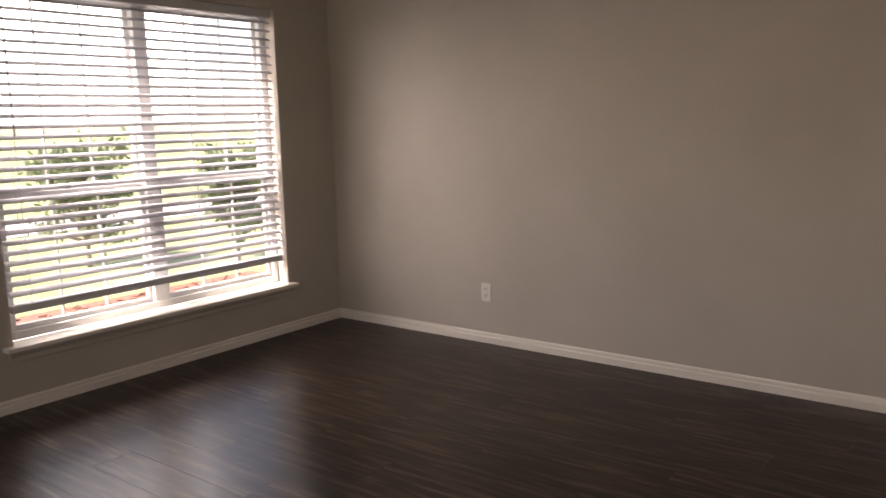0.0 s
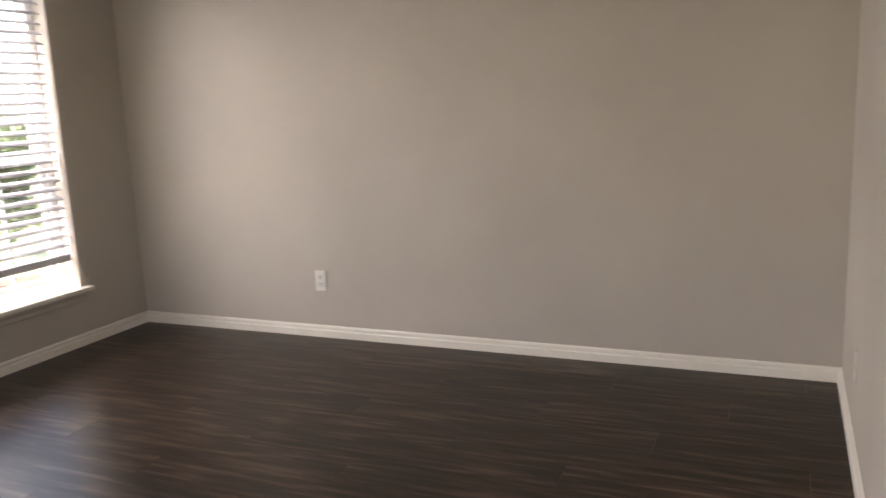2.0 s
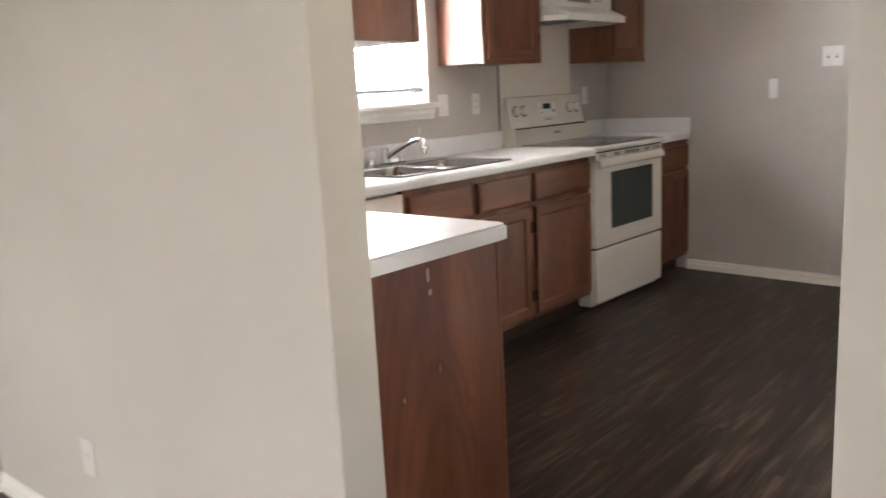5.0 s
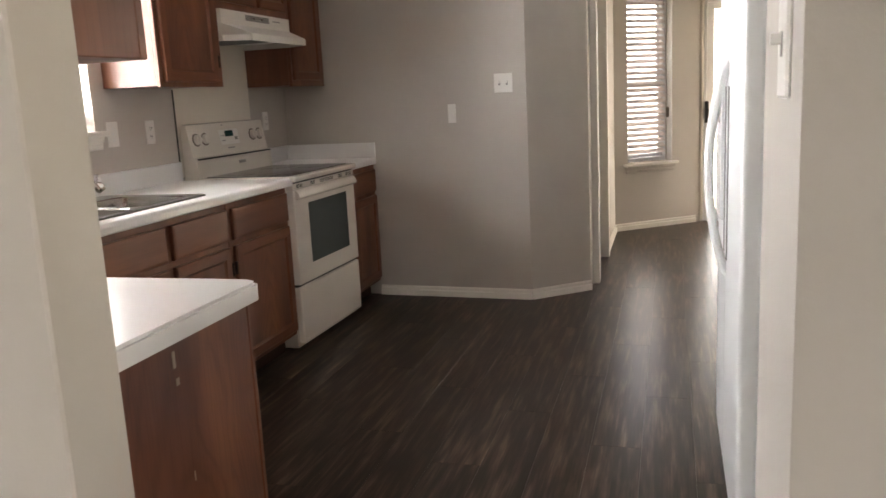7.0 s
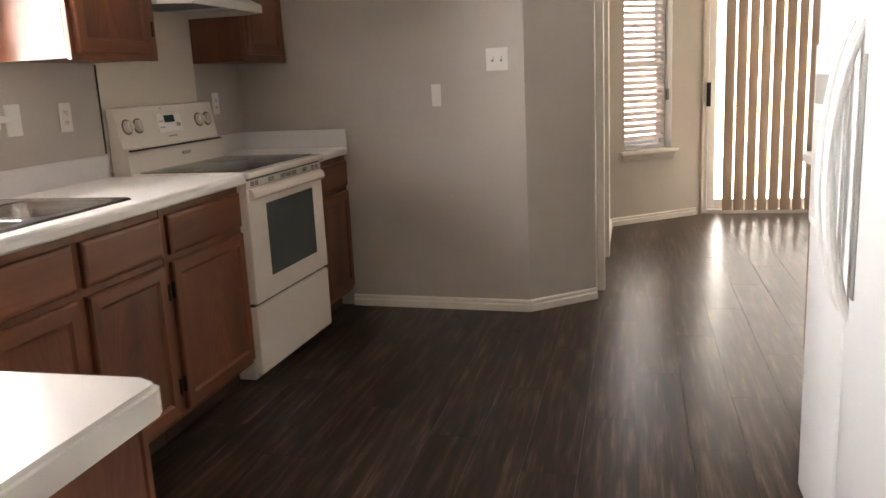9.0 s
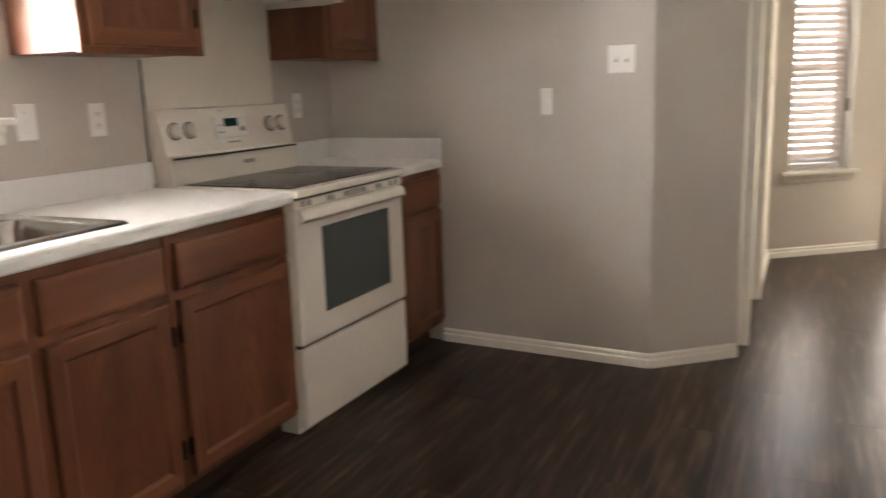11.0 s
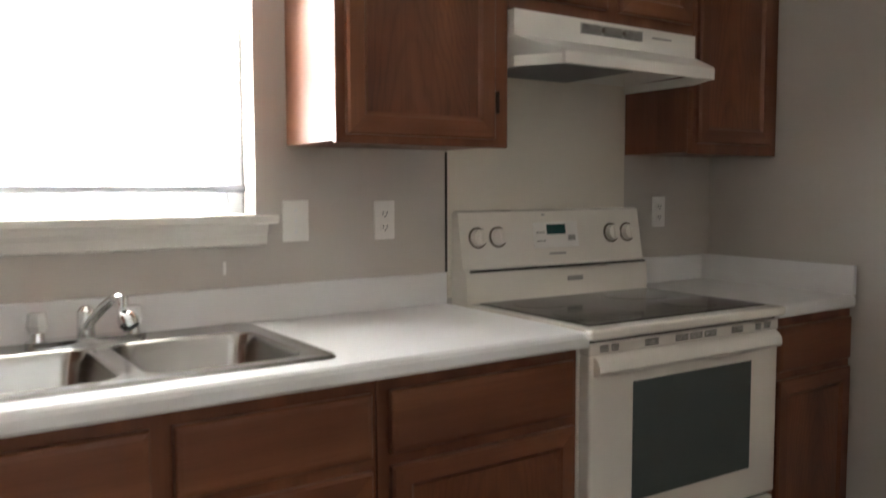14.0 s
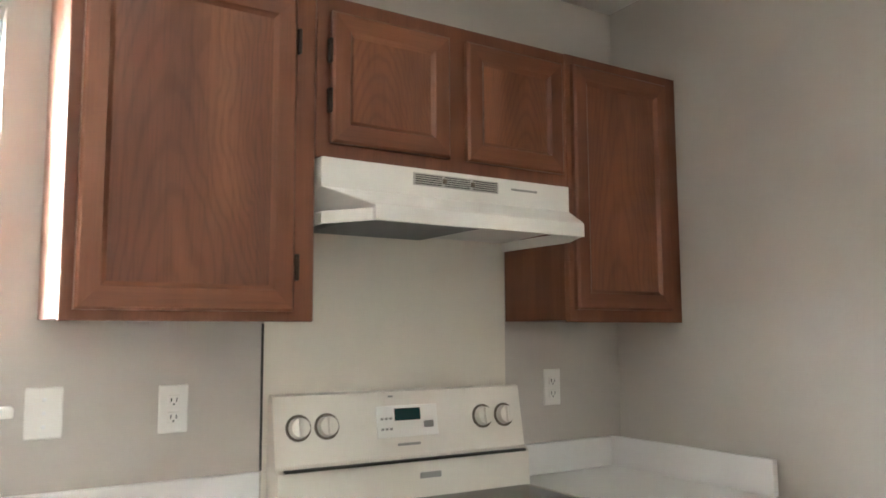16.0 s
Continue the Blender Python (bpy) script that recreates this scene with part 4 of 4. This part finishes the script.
rng.matrix_world = turned @ Matrix.Translation(rng.location)

# ---- range hood ----
hood = thing("range_hood", (3.475, BY, 1.61), "white under-cabinet range hood with a slider control strip", "range hood")
bm = bmesh.new()
prism(bm, [(BY - 0.001, 1.771), (4.085, 1.771), (4.085, 1.70), (3.965, 1.652), (3.958, 1.645), (3.958, 1.612), (3.972, 1.612), (3.972, 1.640), (BY - 0.001, 1.640)], 0, 3.1005, 3.868)
for v in bm.verts:
    if v.co.y < 4.0:
        v.co.x = 3.175 if v.co.x < 3.4 else 3.805
part("shell", bm, HOODPAINT, hood)
for x in (3.1005, 3.862):
    bm = bmesh.new()
    prism(bm, [(BY - 0.001, 1.641), (4.085, 1.641), (4.085, 1.612), (BY - 0.001, 1.612)], 0, x, x + 0.006)
    front = 3.175 if x < 3.4 else 3.799
    prism(bm, [(x, 4.0848), (x + 0.006, 4.0848), (front + 0.006, 3.9722), (front, 3.9722)], 2, 1.612, 1.641)
    part("side_skirt", bm, HOODPAINT, hood)
part("filter", boxed(3.17, 3.52, 4.03, 4.33, 1.622, 1.640, bevel=0.002), GASKET, hood, "dark grease filter")
strip = part("vent_strip", boxed(3.350, 3.616, 4.0833, 4.086, 1.728, 1.760, bevel=0.001), VENT_GREY, hood, "grey vent and switch strip")
for g in range(3):
    x = 3.356 + g * 0.088
    for k in range(5):
        part("vent_slot", boxed(x, x + 0.078, 4.0825, 4.084, 1.7315 + 0.0055 * k, 1.7340 + 0.0055 * k), SLOT, strip)
for x in (3.437, 3.525):
    part("rocker_switch", boxed(x, x + 0.010, 4.078, 4.084, 1.738, 1.750, bevel=0.001), DIAL, strip, "brown rocker switch")
part("print_bar", boxed(3.66, 3.75, 4.0838, 4.0855, 1.742, 1.748), GREYMARK, hood)

# ---- refrigerator ----
fr = thing("refrigerator", (1.83, 1.35, 0), "white side-by-side refrigerator with a door dispenser and curved handles", "refrigerator")
FX0, FX1, FM, FFY = 1.376, 2.285, 1.895, 1.758
# body colour is greyed below the door white to show the shaded side
part("body", boxed(FX0 + 0.004, FX1 - 0.004, 0.99, FFY - 0.062, 0.03, 1.735, bevel=0.004), FRIDGE_GREY, fr, "textured white cabinet, greyed for the shade on its side")
part("gasket", boxed(FX0 + 0.012, FX1 - 0.012, FFY - 0.062, FFY - 0.052, 0.06, 1.73), GASKET, fr)
for x0, x1 in ((FX0, FM - 0.004), (FM + 0.004, FX1)):
    d = part("door", boxed(x0, x1, FFY - 0.052, FFY, 0.10, 1.745, bevel=0.014, seg=3), FRIDGE, fr, smooth=True)
    hx = FM - 0.045 if x0 < FM - 0.1 else FM + 0.045
    bm = bmesh.new()
    side = -1 if x0 < FM - 0.1 else 1
    arc = [(hx - side * 0.012, FFY - 0.004 + 0.055 * math.sin(math.pi * k / 16) ** 0.7, 0.72 + 0.62 * k / 16) for k in range(17)]
    tube(bm, arc, 0.013, 10)
    part("handle", bm, FRIDGE, d, "white bowed handle", smooth=True)
    # flat grey strip on the door draws the shade beside the handle
    part("grip_shade", boxed(hx + side * 0.004, hx + side * 0.034, FFY - 0.002, FFY + 0.002, 0.77, 1.27, bevel=0.0015), GASKET, d, "grey strip painted as the shade behind the handle")
    if x0 > FM:
        part("dispenser_frame", boxed(FM + 0.10, FX1 - 0.045, FFY - 0.002, FFY + 0.012, 0.86, 1.30, bevel=0.005, seg=2), FRIDGE, d)
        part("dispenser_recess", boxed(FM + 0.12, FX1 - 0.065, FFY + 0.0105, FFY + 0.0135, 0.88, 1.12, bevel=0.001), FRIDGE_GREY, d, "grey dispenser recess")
        part("dispenser_panel", boxed(FM + 0.13, FX1 - 0.075, FFY + 0.011, FFY + 0.015, 1.16, 1.23, bevel=0.001), GREYMARK, d)
part("kick_grille", boxed(FX0 + 0.01, FX1 - 0.01, FFY - 0.07, FFY - 0.04, 0.0, 0.095, bevel=0.003), GASKET, fr, "dark kick grille")
for x in (FX0 + 0.05, FX1 - 0.09):
    part("foot", boxed(x, x + 0.04, 1.05, 1.09, 0, 0.03), BLACK, fr)

# ---- cabinets beside the refrigerator ----
sb = thing("base_cabinet", (2.88, 1.25, 0), "reddish stained oak base cabinet past the refrigerator", "cabinet")
part("body", boxed(2.32, 3.43, 0.952, 1.50, 0.10, 0.874), OAK, sb)
part("face_frame", boxed(2.32, 3.43, 1.50, 1.52, 0.10, 0.874, bevel=0.0015), OAK, sb)
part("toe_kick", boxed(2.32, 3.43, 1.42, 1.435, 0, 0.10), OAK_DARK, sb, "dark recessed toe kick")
for a, b in ((2.36, 2.86), (2.90, 3.40)):
    drawer_front(sb, a, b, 0.702, 0.842, 1.5395, "+y")
    panel_door(sb, a, b, 0.125, 0.675, 1.5395, face="+y")
st = thing("worktop", (2.88, 1.25, CT0), "white laminate worktop past the refrigerator", "worktop")
part("top", boxed(2.315, 3.45, 0.951, 1.565, CT0, CT1, bevel=0.008, seg=2), LAMINATE, st)
part("backsplash", boxed(2.315, 3.45, 0.951, 0.971, CT1, 1.013, bevel=0.004), LAMINATE, st)


# ---- wall plates ----
def wall_plate(name, m, kind, label, wide=0.07, face=PLATE):
    """A plate on a wall; m: its x axis runs along the wall and its -y axis into the room."""
    ob = thing(name, m.translation, label, "outlet" if kind == "outlet" else "switch")
    h = 0.0575
    w = wide / 2
    part("plate", boxed(-w, w, -0.006, 0.0005, -h, h, bevel=0.003, turn=m), face, ob)
    if kind == "outlet":
        for z in (-0.02, 0.02):
            r = part("receptacle", boxed(-0.016, 0.016, -0.0085, -0.004, z - 0.014, z + 0.014, bevel=0.003, turn=m), PLATE, ob)
            for x in (-0.0065, 0.0065):
                part("slot", boxed(x - 0.0012, x + 0.0012, -0.0092, -0.008, z - 0.004, z + 0.006, turn=m), SLOT, r)
            bm = bmesh.new()
            rod(bm, m @ Vector((0, -0.008, z - 0.009)), m @ Vector((0, -0.0092, z - 0.009)), 0.0025, 8)
            part("slot", bm, SLOT, r)
    elif kind == "blank":
        for z in (-0.03, 0.0, 0.03):
            part("screw", boxed(-0.004, 0.004, -0.0072, -0.005, z - 0.004, z + 0.004, bevel=0.001, turn=m), VINYL, ob)
    elif kind == "jack":
        part("receptacle", boxed(-0.010, 0.010, -0.010, -0.004, -0.010, 0.010, bevel=0.002, turn=m), face, ob)
    else:
        for x in ((0,) if wide < 0.1 else (-0.023, 0.023)):
            part("collar", boxed(x - 0.006, x + 0.006, -0.0072, -0.004, -0.013, 0.013, turn=m), GREYMARK, ob)
            part("toggle", boxed(x - 0.004, x + 0.004, -0.018, -0.005, 0.0, 0.012, bevel=0.001, turn=m), PLATE, ob)
    return ob


wall_plate("wall_outlet", pose(-2.40, BY, 0.315), "outlet", "white duplex outlet low on the dining wall")
wall_plate("wall_outlet", pose(0.150, 3.72, 0.30, 0, 0, -90), "jack", "greige painted-over outlet plate low on the partition", face=PAINTED_PLATE)
wall_plate("wall_outlet", pose(2.861, BY, 1.181), "outlet", "white duplex outlet above the worktop")
wall_plate("wall_outlet", pose(4.063, BY, 1.185), "outlet", "white duplex outlet near the kitchen corner")
wall_plate("cover_plate", pose(2.578, BY, 1.186), "blank", "white cover plate beside the kitchen window", 0.078)
ka = math.degrees(math.atan2(KB[1] - KA[1], KB[0] - KA[0]))


def on_end_wall(y, z):
    f = (KA[1] - y) / (KA[1] - KB[1])
    return pose(KA[0] + f * (KB[0] - KA[0]), y, z, 0, 0, ka)


wall_plate("wall_jack", on_end_wall(3.23, 1.175), "jack", "white telephone jack plate on the end wall", 0.052)
wall_plate("light_switch", on_end_wall(2.895, 1.345), "switch", "white double switch plate on the end wall", 0.115)
wall_plate("light_switch", pose(0.315, 1.798, 1.32, 0, 0, 180), "switch", "white switch plate on the wall stub by the doorway")

solid("paint_chip", boxed(2.371, 2.379, BY - 0.0015, BY + 0.0003, 1.048, 1.082, bevel=0.0006), PLATE, "small white paint chip on the wall above the sink", "mark", base=(2.375, BY, 1.06))

# ---- outdoors ----
solid("ground", boxed(-400, 400, -400, 400, -0.5, -0.16), LAWN, "mown lawn reaching away from the house", "ground", "structure")
solid("path", boxed(-13.5, -11.5, -40, 40, -0.17, -0.145), CONCRETE, "pale concrete pavement across the lawn", "pavement", "structure")
bm = bmesh.new()
box(bm, -6.0, -3.86, 0.5, 5.5, -0.17, -0.06, bevel=0.03)
for i in range(500):
    c = Vector((random.uniform(-5.9, -3.9), random.uniform(0.6, 5.4), -0.055))
    t = Matrix.Translation(c) @ Euler((random.uniform(-0.5, 0.5), random.uniform(-0.5, 0.5), random.uniform(0, 6.28))).to_matrix().to_4x4()
    box(bm, -0.04, 0.04, -0.012, 0.012, -0.006, 0.006, turn=t)
solid("mulch_bed", bm, MULCH, "red bark mulch bed under the window", "mulch", "stuff")


def garden_shrub(x, y, height, spread, seed):
    rnd = random.Random(seed)
    ob = thing("shrub", (x, y, -0.16), "leafy green garden shrub on the lawn", "shrub", "garden shrubs")
    bm = bmesh.new()
    fork = height * 0.15
    rod(bm, (x, y, -0.18), (x, y, fork), 0.03, 8, 0.025)
    tips = []
    for i in range(14):
        a = i * 2.4 + rnd.uniform(-0.3, 0.3)
        tip = Vector((x + spread * 0.7 * math.cos(a), y + spread * 0.7 * math.sin(a), rnd.uniform(0.12, 0.97) * height))
        rod(bm, (x, y, fork * rnd.uniform(0.6, 1.0)), tip, 0.022, 6, 0.006)
        tips.append(tip)
    part("trunk", bm, BARK, ob)
    verts, faces = [], []
    for i in range(3200):
        c = rnd.choice(tips).lerp(Vector((x, y, height * 0.5)), rnd.random() * 0.8)
        c = c + Vector((rnd.gauss(0, 0.13), rnd.gauss(0, 0.13), rnd.gauss(0, 0.13))) * spread
        t = Euler((rnd.uniform(0, 6.28), rnd.uniform(0, 6.28), rnd.uniform(0, 6.28))).to_matrix()
        s = rnd.uniform(0.03, 0.06)
        k = len(verts)
        verts += [c + t @ Vector(p) * s for p in ((-1, 0, 0), (0, -0.45, 0.1), (1, 0, 0), (0, 0.45, 0.1))]
        faces += [(k, k + 1, k + 2), (k, k + 2, k + 3)]
    me = bpy.data.meshes.new("crown")
    me.from_pydata([v - Vector((x, y, -0.16)) for v in verts], [], faces)
    me.materials.append(LEAF)
    crown = new("crown", me)
    crown.parent = ob


garden_shrub(-8.2, 5.05, 1.25, 0.62, 3)
garden_shrub(-7.0, 6.15, 1.2, 0.45, 5)
garden_shrub(-9.5, 3.1, 0.9, 0.6, 8)
fence = thing("fence", (9.2, 3.5, -0.16), "weathered brown board fence outside the nook", "fence")
for i in range(36):
    part("board", boxed(8.2 + 0.0, 8.22, 1.75 + i * 0.142, 1.75 + i * 0.142 + 0.138, -0.18, 1.75 + random.uniform(-0.01, 0.01)), FENCE, fence)

# ---- floor ----
PL, PW = 1.22, 0.182
subfloor = solid("floor", boxed(WX - 0.1, 7.5, -3.2, BY + 0.1, -0.15, -0.006), FLOOR, "dark brown-grey wood-look vinyl plank floor", "floor", "structure")
meshes = {}


def plank_mesh(length, width):
    key = (round(length, 3), round(width, 3))
    if key not in meshes:
        b = boxed(0, key[0] - 0.0006, 0, key[1] - 0.0006, -0.006, 0, bevel=0.0003)
        me = bpy.data.meshes.new("plank")
        b.to_mesh(me)
        b.free()
        me.materials.append(FLOOR)
        meshes[key] = me
    return meshes[key]


rest = bmesh.new()
row = 0
y = -3.08
while y < BY - 0.001:
    w = min(PW, BY - y)
    x = WX - (0.0, 0.42, 0.81, 0.23, 0.63)[row % 5] * PL
    while x < 7.30:
        a, b = max(x, WX), min(x + PL, 7.30)
        if b - a > 0.02:
            if y > 0.75 and not (a > 4.6 and y > 2.5):
                ob = new("plank", plank_mesh(b - a, w))
                ob.location = (a, y, 0)
                ob.parent = subfloor
            else:
                box(rest, a, b - 0.0012, y, y + w - 0.0012, -0.006, 0)
        x += PL
    y += PW
    row += 1
tagged(part("planks", rest, FLOOR, subfloor), kind="stuff")
